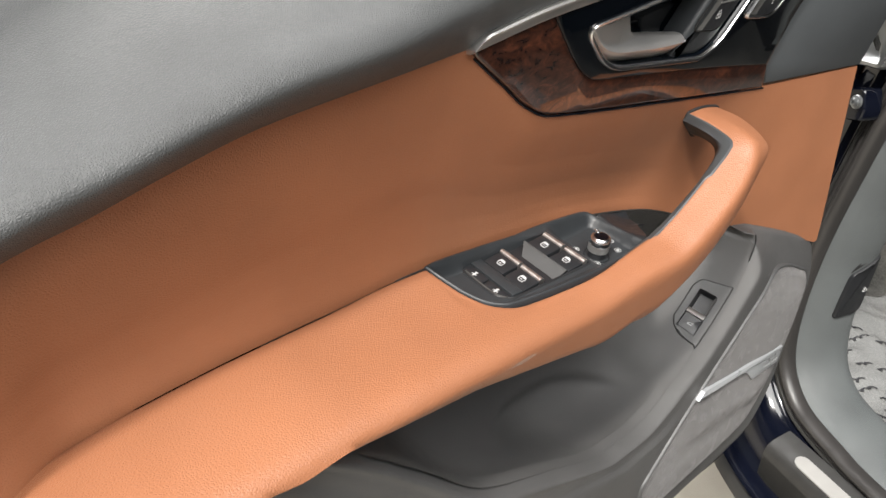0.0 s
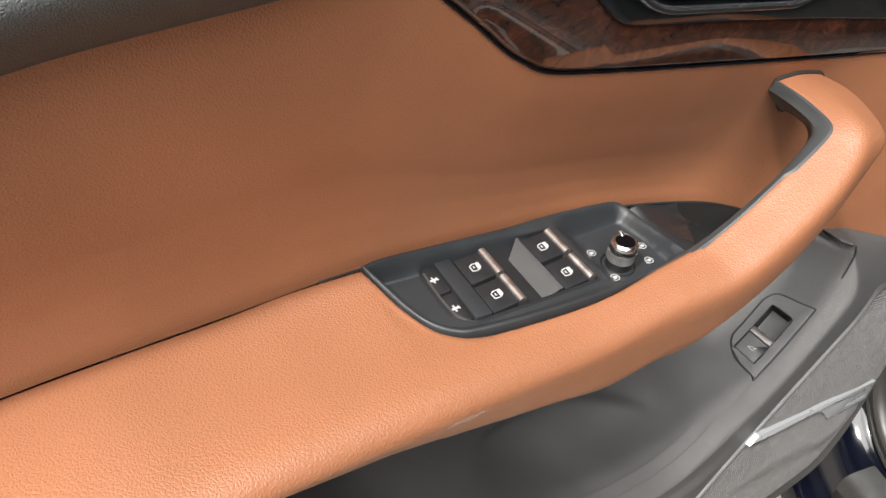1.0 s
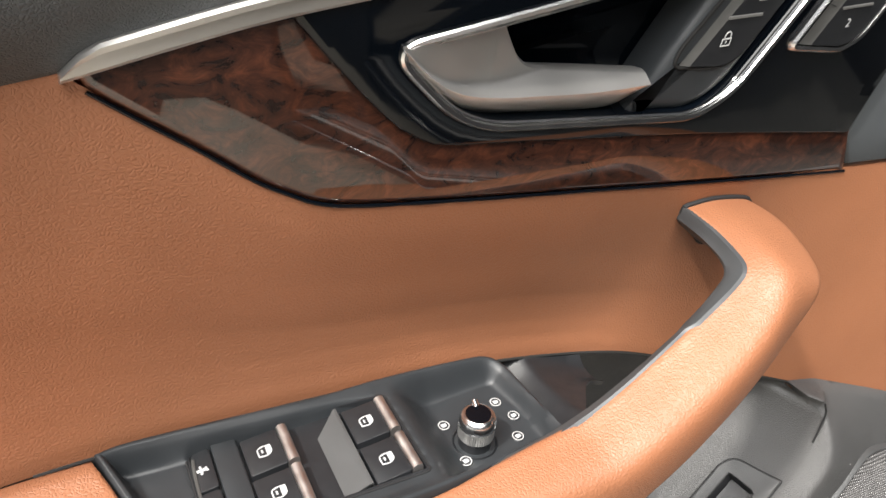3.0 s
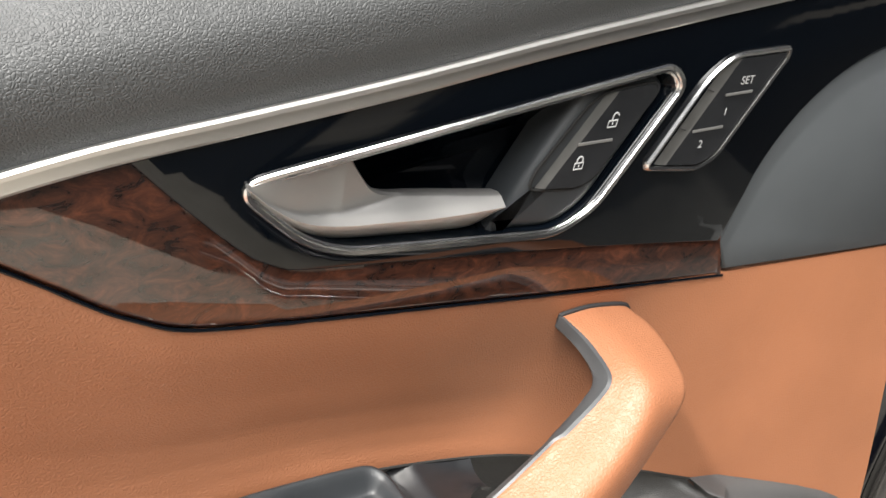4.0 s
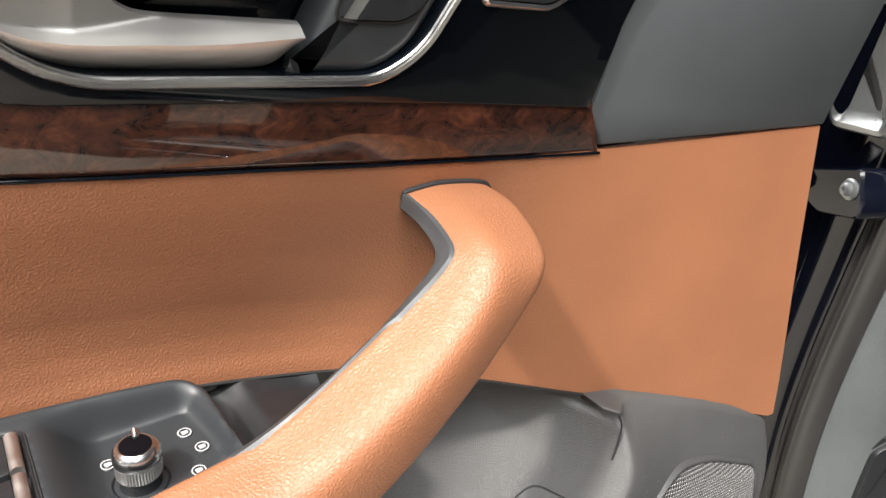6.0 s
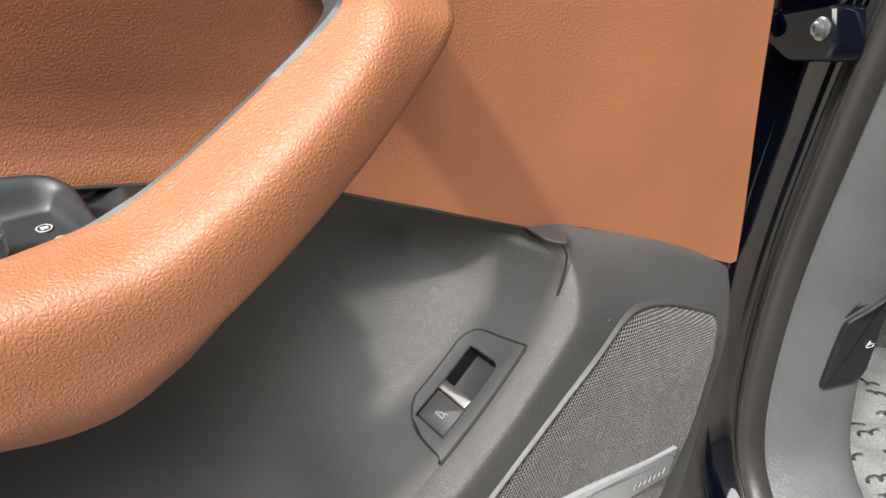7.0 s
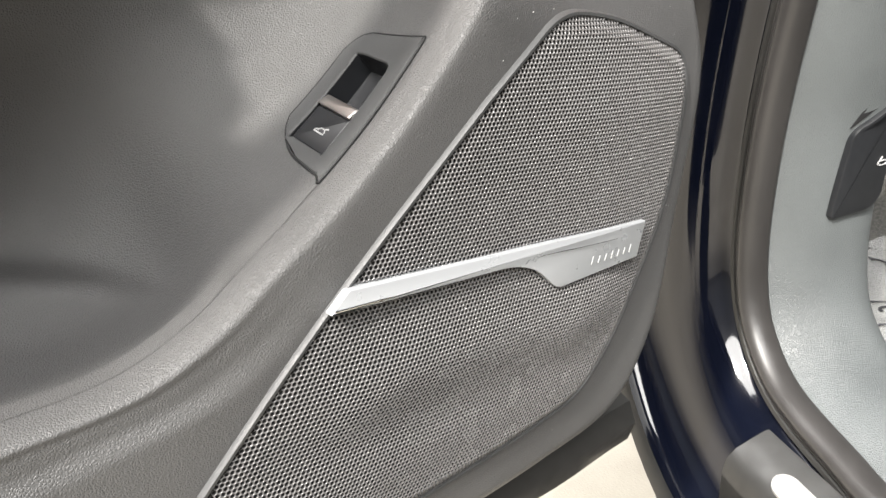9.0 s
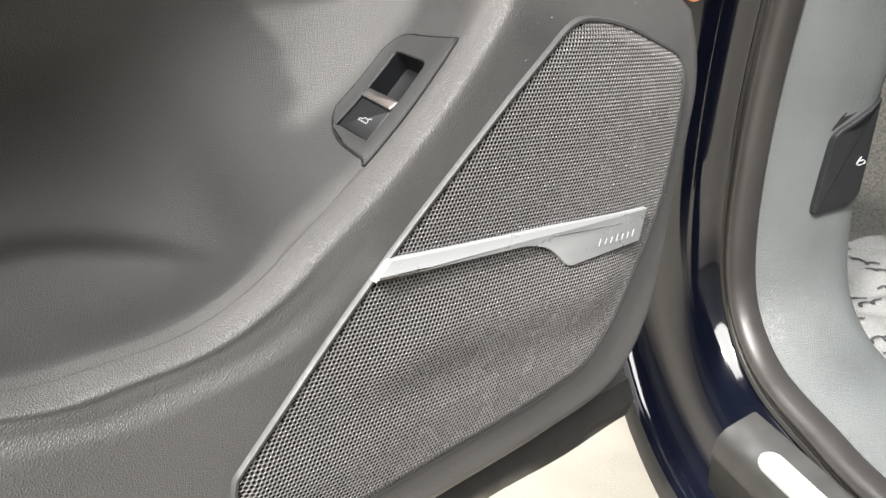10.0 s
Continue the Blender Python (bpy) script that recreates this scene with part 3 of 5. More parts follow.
def armrest_ring(x):
    zs = at_x(SHOULDER, x)
    if x < rim_world[0, 0]:
        yr, zr = 0.041 - 0.0031 * smooth(-0.43, -0.380, x), at_x(low_fine, x) - 0.001 + 0.0018 * smooth(-0.46, -0.380, x)
    else:
        yr, zr = float(np.interp(x, rim_world[:, 0], rim_world[:, 1])), float(np.interp(x, rim_world[:, 0], rim_world[:, 2])) - 0.0012
    zr += smooth(-0.30, -0.35, x) * max(0.0, cushion(x, yr) - 0.0004 - zr)
    zl = at_x(UNDER, x)
    yu = max(yr, 0.012)
    pts = [(yr, zr - 0.012), (yr, zr - 0.004), (yr - 0.0012, zr - 0.0015), (yr - 0.0035, zr - 0.0002)]
    for q in (0.3, 0.6, 0.85):
        y = yr + (-0.034 - yr) * q
        pts.append((y, cushion(x, y) + (zr - cushion(x, yr)) * (1 - q) ** 1.5))
    pts += [(-0.0355, zs - 0.0008), (-0.0430, zs - 0.0036), (-0.0478, zs - 0.0085), (-0.0494, zs - 0.0135), (-0.0462, zl + 0.0060), (-0.0438, zl + 0.0018), (-0.0410, zl),
            (-0.036, zl - 0.001), (-0.015, zl - 0.002), (yu, zl - 0.003), (yu + 0.002, zl + 0.010), (0.5 * (yr + yu), zr - 0.022)]
    return [(x, y, z) for y, z in even(pts, 48)]


# the pull handle's edges, from the armrest up and back to the insert
G_EDGE = [(-0.240, -0.027, 0.8575), (-0.204, -0.028, 0.8640), (-0.176, -0.031, 0.8795), (-0.144, -0.034, 0.9040), (-0.126, -0.0355, 0.9190), (-0.1185, -0.0345, 0.9262), (-0.1145, -0.027, 0.9300), (-0.1105, -0.010, 0.9340), (-0.109, 0.012, 0.9375), (-0.107, 0.035, 0.940)]
G_CREST = [(-0.237, -0.0485, 0.8485), (-0.200, -0.0535, 0.8530), (-0.171, -0.0570, 0.8695), (-0.138, -0.0585, 0.8950), (-0.117, -0.0560, 0.9140), (-0.1085, -0.0500, 0.9270), (-0.1035, -0.038, 0.9335), (-0.095, -0.015, 0.9378), (-0.090, 0.012, 0.9405), (-0.088, 0.035, 0.942)]
G_SIDE = [(-0.227, -0.0475, 0.823), (-0.189, -0.052, 0.8295), (-0.158, -0.0557, 0.849), (-0.1255, -0.0568, 0.877), (-0.1, -0.0545, 0.9025), (-0.088, -0.0525, 0.919), (-0.08, -0.041, 0.9275), (-0.071, -0.016, 0.9355), (-0.067, 0.012, 0.9385), (-0.064, 0.035, 0.94)]
G_LOW = [(-0.222, -0.042, 0.7920), (-0.187, -0.041, 0.8115), (-0.151, -0.039, 0.8405), (-0.114, -0.040, 0.8755), (-0.090, -0.041, 0.8990), (-0.0800, -0.042, 0.9105), (-0.074, -0.036, 0.9170), (-0.068, -0.012, 0.9210), (-0.061, 0.012, 0.9220), (-0.058, 0.035, 0.923)]
G_UNDER = [(-0.215, -0.010, 0.8030), (-0.180, -0.020, 0.8200), (-0.148, -0.025, 0.8450), (-0.117, -0.024, 0.8800), (-0.103, -0.018, 0.8990), (-0.0950, -0.0145, 0.9070), (-0.089, -0.008, 0.9115), (-0.084, 0.004, 0.9130), (-0.082, 0.014, 0.9130), (-0.080, 0.035, 0.914)]
G_BACK = [(-0.235, -0.012, 0.8450), (-0.200, -0.018, 0.8520), (-0.172, -0.021, 0.8670), (-0.140, -0.022, 0.8900), (-0.124, -0.020, 0.9070), (-0.1175, -0.018, 0.9145), (-0.112, -0.013, 0.9200), (-0.107, 0.0, 0.9230), (-0.104, 0.014, 0.9245), (-0.102, 0.035, 0.926)]
NG = 72
g_lines = [spline(c, NG) for c in (G_BACK, G_EDGE, G_CREST, G_SIDE, G_LOW, G_UNDER)]
for i in range(NG):                      # a narrow inner face
    g_lines[0][i] = g_lines[1][i] + (0.45 + 0.2 * smooth(36, 52, i)) * (g_lines[0][i] - g_lines[1][i])


def grip_ring(i):
    b, e, c, d, l, u = (g[i] for g in g_lines)
    pts = [b, b + 0.75 * (e - b), e + 0.05 * (b - e) + 0.04 * (c - e), e + 0.14 * (c - e), c, d, d + 0.55 * (l - d) + 0.08 * (d - u), l + 0.14 * (d - l), l + 0.10 * (u - l), u, u + 0.5 * (b - u)]
    return even(np.array(pts), 48)


rows = [armrest_ring(x) for x in np.concatenate([np.linspace(-0.665, -0.39, 50), np.linspace(-0.388, -0.335, 30), np.linspace(-0.33, -0.262, 16)])]
first = len(rows)
rows += [grip_ring(i) for i in range(NG)]
rows = np.array(rows, float)
for _ in range(14):                      # ease the armrest into the grip
    a, b = first - 9, first + 9
    rows[a:b] = 0.5 * rows[a:b] + 0.25 * (rows[a - 1:b - 1] + rows[a + 1:b + 1])
armrest = part("armrest", mesh_of("armrest", *sheet(rows, wrap=True, caps=True), 70), tan_leather, door, "tan leather armrest rising into the pull handle")

# pale smear on the armrest's front
smear = []
for k, x in enumerate(np.linspace(-0.385, -0.360, 14)):
    fr = sorted((z, y) for _, y, z in armrest_ring(x) if y < -0.040)
    zz, yy = [a for a, b in fr], [b for a, b in fr]
    half = 0.0024 * math.sin(math.pi * (k + 0.3) / 13.6) * (0.7 + 0.5 * noise.noise((k * 0.7, 2, 9))) + 0.0002
    mid = 0.8325 + 0.0014 * noise.noise((k * 0.35, 8, 1)) + 0.06 * (x + 0.372)
    smear.append([(x, float(np.interp(mid + a * half, zz, yy)) - 0.00015, mid + a * half) for a in (-1, -0.4, 0.3, 1)])
part("smear", mesh_of("smear", *sheet(smear)), smear_film, armrest, "pale smear on the leather")

# dark joint where the handle meets the insert
def insert_y(x, z):
    """Depth of the insert's face at a place on it."""
    lo, hi = 0.0, 1.0
    for _ in range(24):
        q = 0.5 * (lo + hi)
        lo, hi = (q, hi) if insert_point(x, q)[2] < z else (lo, q)
    return insert_point(x, lo)[1]


joint = []
for j in range(48):
    p = rows[first + 36][j]
    for i in range(first + 36, first + NG):
        q = rows[i][j]
        gap_p, gap_q = insert_y(p[0], p[2]) - p[1], insert_y(q[0], q[2]) - q[1]
        if gap_p > 0 >= gap_q:
            joint.append(p + (q - p) * gap_p / (gap_p - gap_q) - np.array([0, 0.0006, 0]))
            break
        p = q
part("handle_joint", mesh_of("handle_joint", *tube(joint, 0.0017, 6, True)), dark_void, door, "dark joint round the root of the handle")

# grey inner strip of the pull handle
strip_rows = []
for i in range(NG):
    ring = grip_ring(i)
    mid = ring.mean(0)
    at = int(np.argmin(np.linalg.norm(ring[:24] - g_lines[1][i], axis=1)))
    way = even([ring[j % 48] for j in range(at + 1, -6, -1)], 15)
    on = smooth(-2, 10, i)
    row = []
    for k, p in enumerate(way):
        out = (p - mid) / np.linalg.norm(p - mid)
        rise = (0.0024 + 0.0004 * smooth(34, 48, i)) * math.sin(math.pi * k / 14) ** 0.35 - 0.0006
        row.append(p + out * (rise * on - 0.0022 * (1 - on)))
    strip_rows.append(row)
part("grip_strip", mesh_of("grip_strip", *sheet(strip_rows)), strip_plastic, armrest, "grey plastic inner edge of the handle")

# ---------------------------------------------------------------- switch panel in the armrest
border = np.vstack([back_line, front_line[::-1]])[:, :2]


def border_gap(p):
    a = border
    b = np.roll(border, -1, 0)
    ab = b - a
    t = np.clip(np.sum((p - a) * ab, 1) / np.maximum(np.sum(ab * ab, 1), 1e-9), 0, 1)
    return float(np.min(np.linalg.norm(a + ab * t[:, None] - p, axis=1)))


TRAY = loop([(-42.5, -21.5), (20, -23.5), (43.5, -22), (44.5, 24.5), (-33, 24), (-42, 17)], [5, 2, 3, 2, 3, 8], 6)
TRAY_CLOSED = np.vstack([TRAY, TRAY[:1]])


def within(p, poly):
    x, y = p
    a, b = poly, np.roll(poly, -1, 0)
    c = ((a[:, 1] > y) != (b[:, 1] > y)) & (x < (b[:, 0] - a[:, 0]) * (y - a[:, 1]) / (b[:, 1] - a[:, 1] + 1e-15) + a[:, 0])
    return bool(c.sum() % 2)


def line_gap(line, p):
    a, b = line[:-1], line[1:]
    ab = b - a
    t = np.clip(np.sum((p - a) * ab, 1) / np.maximum(np.sum(ab * ab, 1), 1e-12), 0, 1)
    return float(np.min(np.linalg.norm(a + ab * t[:, None] - p, axis=1)))


def panel_floor(u, v=99.0):
    """The panel's floor, which opens into a well under the keys."""
    low = -1.4 - 15.6 * smooth(46, 68, u)
    if within((u, v), TRAY):
        low -= 8.0 * smooth(0.0, 2.2, line_gap(TRAY_CLOSED, np.array((u, v))))
    return low


rows = []
for i in range(110):
    row = []
    for q in np.concatenate([np.linspace(0, 0.3, 24), np.linspace(0.32, 0.78, 20), np.linspace(0.8, 1, 20)]):
        p = back_line[i] + (front_line[i] - back_line[i]) * q
        g = border_gap(p[:2])
        rear = smooth(0.5, 0.15, q)
        fl = panel_floor(p[0], p[1])
        rim = p[2] + float(np.interp(g, [0, 0.5, 1.5, 2.8, 3.6], [-5, -0.6, 0.6, 0.5, 0.0]))
        k = smooth(2.6, 7.5 + 4 * rear, g)
        row.append(sw(p[0], p[1], rim + (fl - rim) * k))
    rows.append(row)
pack = part("switch_panel", mesh_of("switch_panel", *sheet(rows, -0.004 * PW), 50), soft_plastic, door, "dark grey window switch panel in the armrest")


def key(name, corners, w0, tops, mat, parent, r=1.2, label=""):
    """A rounded key: outline in panel millimetres, its foot, and the height of its top at each corner."""
    o = loop(corners, r, 4)
    c = np.array(corners, float)
    A = np.c_[c, np.ones(len(c))]
    coef = np.linalg.lstsq(A, np.array(tops, float), rcond=None)[0]
    top = lambda p: float(coef @ (p[0], p[1], 1))
    ls = [[sw(*p, w0) for p in o], [sw(*p, top(p) - 0.6) for p in o], [sw(*p, top(p) - 0.15) for p in inset(o, 0.2)], [sw(*p, top(p)) for p in inset(o, 0.6)]]
    return part(name, mesh_of(name, *rings(ls), 35), mat, parent, label)


def stroke(name, pts, width, w, parent, closed=False, mat=mark_white):
    path = [sw(a, b, w(a, b) if callable(w) else w) for a, b in pts]
    return part(name, mesh_of(name, *tube(path, width * 0.001, 6, closed, 0.3, up=tuple(PW))), mat, parent)


# well that holds the keys, with a narrow rim
part("key_tray", mesh_of("key_tray", *rings([[sw(*p, w) for p in inset(TRAY, d)] for d, w in ((-0.3, -4), (-0.3, -1.2), (0.1, -0.75), (0.8, -0.75), (1.1, -1.1), (1.3, -8.5), (4.0, -8.6))])), key_plastic, pack)

la = key("child_lock_button", [(-41, -20), (-33.4, -20.8), (-33.6, 0.2), (-42.0, 0.2)], -8, [-1.2, -0.2, -0.2, -1.2], key_plastic, door, 1.6, "black child lock button")
lb = key("child_lock_button", [(-42.6, 1.2), (-33.6, 1.2), (-33.6, 22), (-38.5, 21.6), (-42.0, 16)], -8, [-1.2, -0.2, -0.2, -0.8, -1.2], key_plastic, door, 1.6, "black child lock button")
for k, v in ((la, -10.2), (lb, 11.8)):
    top = lambda a, b: -0.62 + 0.115 * (a + 38)
    stroke("lock_mark", [(-40.2, v), (-36.0, v)], 0.75, top, k)
    stroke("lock_mark", [(-38.6, v - 2.2), (-38.2, v), (-38.6, v + 2.2)], 0.55, top, k)
    stroke("lock_mark", [(-36.6, v - 1.1), (-36.0, v + 1.1)], 0.5, top, k)
key("spacer", [(-32.8, -21), (-22.8, -21), (-22.8, 22.6), (-32.8, 22.6)], -8, [0.5, 0.0, 0.0, 0.5], soft_plastic, pack, 1.0)
part("edge_facet", mesh_of("edge_facet", *tube([sw(u, v, -1.0) for u, v in even([(-40.4, -17), (-41.2, -8), (-41.4, 4), (-40.6, 14), (-38.0, 19.6), (-35.5, 21.2)], 24)], 0.0008, 8, flat=0.6, up=tuple(PW))), facet_grey, pack, "satin grey edge of the buttons")


def plaque(name, pts, w, rise, mat, parent):
    """A thin flat mark of any outline on the panel."""
    o = np.array(pts, float)
    return part(name, mesh_of(name, *rings([[sw(*p, w(*p) - 0.2) for p in o], [sw(*p, w(*p) + rise) for p in o]])), mat, parent)


def window_switch(u0, v0):
    """One window switch: dark key, raised metal tip, window symbol."""
    u1, v1 = u0 + 15.2, v0 + 19.6
    k = key("window_switch", [(u0, v0), (u1, v0), (u1, v1), (u0, v1)], -8, [-0.9, 0.9, 0.9, -0.9], key_plastic, door, 1.0, "black rocker key for a window")
    tip = [[sw(u1 + 0.1 + 2.3 * (1 - math.cos(a)), v, 0.6 + 1.9 * math.sin(a) - 0.5 * (a > 3)) for a in np.linspace(0, math.pi, 9)] for v in np.linspace(v0 + 0.1, v1 - 0.1, 3)]
    part("metal_tip", mesh_of("metal_tip", *sheet(tip, -0.006 * PW), 50), tip_metal, k, "satin metal tip")
    cu, cv = u0 + 8.2, v0 + 9.8
    top = lambda a, b: -0.80 + (a - u0) * 0.118
    outline = loop([(cu + 0.95 * a, cv + 0.95 * b) for a, b in ((2.9, -2.8), (-1.2, -3.1), (-3.3, -2.0), (-3.2, 2.5), (0.6, 3.1), (3.1, 1.4))], [0.5, 1.6, 1.0, 0.5, 2.0, 1.6], 4)
    plaque("window_symbol", outline, top, 0.12, mark_white, k)
    pane = loop([(cu + a, cv + b) for a, b in ((0.5, -2.3), (-2.5, -1.6), (-2.5, 1.8), (0.4, 2.3))], 0.4, 4)
    plaque("window_pane", pane, top, 0.2, key_plastic, k)
    plaque("pane_level", loop([(cu + a, cv + b) for a, b in ((-0.7, -0.9), (-1.5, -0.9), (-1.5, 0.9), (-0.7, 0.9))], 0.2, 3), top, 0.28, mark_white, k)
    return k


for u0, v0 in ((-21.6, -19.2), (-22.0, 2.6), (22.2, -18.6), (22.2, 3.6)):
    window_switch(u0, v0)
# finger hollow between the pairs: a ramp cut off aslant towards the insert
hollow = []
for v in np.linspace(-20.2, 22.8, 26):
    ul = float(np.interp(v, [-20.2, -6.0, 2.0, 22.8], [19.5, 4.0, -1.4, -1.4]))
    hollow.append([sw(u, v, w) for u, w in [(ul + (20.6 - ul) * q, float(np.interp(ul + (20.6 - ul) * q, [-1.4, 2.5, 19.6, 20.6], [-7.6, -7.0, 0.7, 0.5]))) for q in np.linspace(0, 1, 14)] + [(21.3, -8)]])
part("finger_hollow", mesh_of("finger_hollow", *sheet(hollow, -0.001 * PW), 30), frame_plastic, pack, "sloped grey hollow between the keys")
part("tray_joint", mesh_of("tray_joint", *tube([sw(*p, -1.25) for p in inset(TRAY, -0.5)], 0.0005, 6, True, up=tuple(PW))), dark_void, pack, "dark joint round the keys")

# mirror dial
KU, KV, KW = 76.6, 6.8, -17.0


def disc_stack(cu, cv, steps, seg=40, wave=0.0):
    ls = []
    for r, w in steps:
        ls.append([sw(cu + (r + wave * (j % 2)) * math.cos(2 * math.pi * j / seg), cv + (r + wave * (j % 2)) * math.sin(2 * math.pi * j / seg), w) for j in range(seg)])
    return rings(ls)


knob = part("mirror_dial", mesh_of("mirror_dial", *disc_stack(KU, KV, ((10.4, KW - 2), (10.4, KW + 0.2), (10.0, KW + 0.7), (9.5, KW + 0.4), (9.0, KW - 0.8), (7.6, KW - 0.8), (7.2, KW + 5.5)))), key_plastic, door, "knurled metal mirror dial")
part("dial_skirt", mesh_of("dial_skirt", *disc_stack(KU, KV, ((7.6, KW + 5.2), (7.9, KW + 5.5), (7.9, KW + 11.0), (7.6, KW + 11.6)), 96, 0.35), 20), satin, knob, "knurled metal skirt")
part("dial_ring", mesh_of("dial_ring", *disc_stack(KU, KV, ((8.2, KW + 11.6), (8.5, KW + 12.2), (8.5, KW + 14.4), (8.1, KW + 16.0), (7.2, KW + 17.3), (6.2, KW + 17.9), (5.8, KW + 17.8)))), bright, knob, "polished metal ring")
part("dial_cap", mesh_of("dial_cap", *disc_stack(KU, KV, ((5.9, KW + 17.2), (5.7, KW + 17.9), (4.0, KW + 18.1), (1.5, KW + 18.2)))), piano_black, knob, "gloss black cap")
part("dial_pointer", mesh_of("dial_pointer", *tube([sw(KU + 1.0, KV - 3.6, KW + 18.0), sw(KU + 1.4, KV - 6.2, KW + 18.8), sw(KU + 1.6, KV - 7.8, KW + 18.0)], [0.0012, 0.0016, 0.0010], 10, up=tuple(PW))), bright, knob, "small chrome pointer")
for u, v in ((68.0, -7.0), (97.6, -10.8), (101.2, 0.0), (96.4, 11.8), (67.5, 15.3)):
    w = panel_floor(u) + 0.1
    b = part("dial_mark", mesh_of("dial_mark", *disc_stack(u, v, ((3.1, w - 1.5), (3.1, w + 0.2), (2.8, w + 0.5), (2.4, w + 0.3)), 20)), key_plastic, door, "small round mark of the mirror dial")
    stroke("mark_ring", [(u + 2.5 * math.cos(a), v + 2.5 * math.sin(a)) for a in np.linspace(0, 2 * math.pi, 16, endpoint=False)], 0.28, w + 0.5, b, True, mark_grey)
    part("mark_sign", mesh_of("mark_sign", *rings([[sw(p[0], p[1], w + h) for p in loop([(u - 1.4, v - 1.0), (u + 1.3, v - 0.9), (u + 1.4, v + 0.8), (u - 1.0, v + 1.3)], 0.4, 3)] for h in (0.0, 0.6)])), mark_white, b)

# dark cup under the pull handle
rows = []
for x in np.linspace(-0.194, -0.138, 30):
    zb = at_x(low_fine, x) - 0.004 - 0.010 * smooth(-0.172, -0.186, x)
    yb = 0.046 - 0.030 * smooth(-0.18, -0.06, x)
    w = 0.055 - 0.033 * smooth(-0.178, -0.142, x)
    rows.append([(x, y, zb + dz) for y, dz in spline([(yb, 0.004), (yb - 0.27 * w, -0.003), (yb - 0.55 * w, -0.005), (yb - 0.76 * w, -0.005), (yb - w, -0.003)], 12)])
part("pull_cup", mesh_of("pull_cup", *sheet(rows, (0, 0.001, -0.003))), key_plastic, door, "dark plastic cup behind the pull handle")

# ---------------------------------------------------------------- lower door: pocket, rim trim, loudspeaker
RIDGE = [(0.0180, 0.8020), (0.0250, 0.7920), (0.013, 0.763), (-0.020, 0.7275), (-0.053, 0.700), (-0.089, 0.675), (-0.113, 0.659), (-0.142, 0.648), (-0.177, 0.646), (-0.213, 0.649), (-0.28, 0.672), (-0.36, 0.701), (-0.42, 0.750), (-0.47, 0.790), (-0.50, 0.808)]
BEAD = [(0.0190, 0.8040), (0.0235, 0.7915), (0.0130, 0.7635)] + RIDGE[3:]
OUTER = [(0.0400, 0.8035), (0.101, 0.7860), (0.172, 0.7595), (0.1835, 0.7470), (0.186, 0.705), (0.173, 0.637), (0.158, 0.566), (0.122, 0.521), (0.057, 0.510), (-0.024, 0.507), (-0.10, 0.505), (-0.30, 0.50), (-0.50, 0.505), (-0.64, 0.56), (-0.66, 0.70), (-0.66, 0.808)]
POCKET_TOP = [(0.0190, 0.8050), (-0.004, 0.8125), (-0.030, 0.8225), (-0.060, 0.8320), (-0.09, 0.840), (-0.12, 0.845), (-0.15, 0.849), (-0.19, 0.851), (-0.24, 0.851), (-0.29, 0.85), (-0.33, 0.848), (-0.37, 0.845), (-0.42, 0.843), (-0.47, 0.843), (-0.50, 0.843)]
N = 180
ridge_l, bead_l, outer_l, ptop_l = spline(RIDGE, N), spline(BEAD, N), spline(OUTER, N), spline(POCKET_TOP, N)


outer_f = spline(OUTER, 1400)


def edge_round(a):
    return 1 - math.sqrt(max(0.0, 1 - max(0.0, 1 - a) ** 2))


vs = np.concatenate([np.linspace(0, 0.16, 24), np.linspace(0.18, 0.84, 16), np.linspace(0.86, 1, 16)])
rows = []
for i in np.concatenate([np.linspace(0, 5, 26)[:-1], np.arange(5, N)]):
    r0, o0 = (np.array([np.interp(i, np.arange(N), line[:, k]) for k in (0, 1)]) for line in (bead_l, outer_l))
    full = float(np.linalg.norm(o0 - r0))
    head = i * 0.0045                # way below the trim's upper edge
    row = []
    for q in vs:
        p = r0 + (o0 - r0) * q
        d, e = q * full, float(np.sqrt(((outer_f - p) ** 2).sum(1).min()))
        y = trim_y(*p)
        c = 1 - d / 0.0050          # a rounded roll along the rim, leaning back
        y += 0.0150 * 0.5 * (c + math.sqrt(c * c + 0.16)) / 1.0385 * smooth(4.2, 1.2, d / 0.0050)
        tuck = smooth(0.70, 0.76, p[1]) * smooth(-0.02, 0.03, p[0]) * smooth(0.183, 0.168, p[0])
        need = max(0.008, foot_line(p[0]) + 0.002 - trim_y(*p))      # under the leather it leans back to meet it
        y += tuck * ((need - 0.005) * max(0.0, 1 - e / 0.05) ** 2 + 0.005 * edge_round(e / 0.006)) + (1 - tuck) * 0.018 * edge_round(e / 0.014)
        # rounded over where it meets the leather
        y += (foot_line(p[0]) + 0.003 - y) * max(0.0, 1 - head / 0.018) ** 2
        # a shallow valley under the roll, and a soft fold below it
        y += 0.0030 * smooth(0.002, 0.012, d) * smooth(0.036, 0.020, d) * smooth(-0.05, -0.12, p[0]) 
        row.append((p[0], y, p[1]))
    rows.append(row)
lower_trim = part("lower_trim", mesh_of("lower_trim", *sheet(rows, (0, 0.012, 0)), 60), lower_plastic, door, "grained dark grey lower trim with a raised rim")

joint_line = [(x, trim_y(x, z) + 0.0152, z) for x, z in even(bead_l[:22], 40)]
part("rim_joint", mesh_of("rim_joint", *tube(joint_line, 0.0006, 6)), dark_void, door, "dark joint inside the rim")

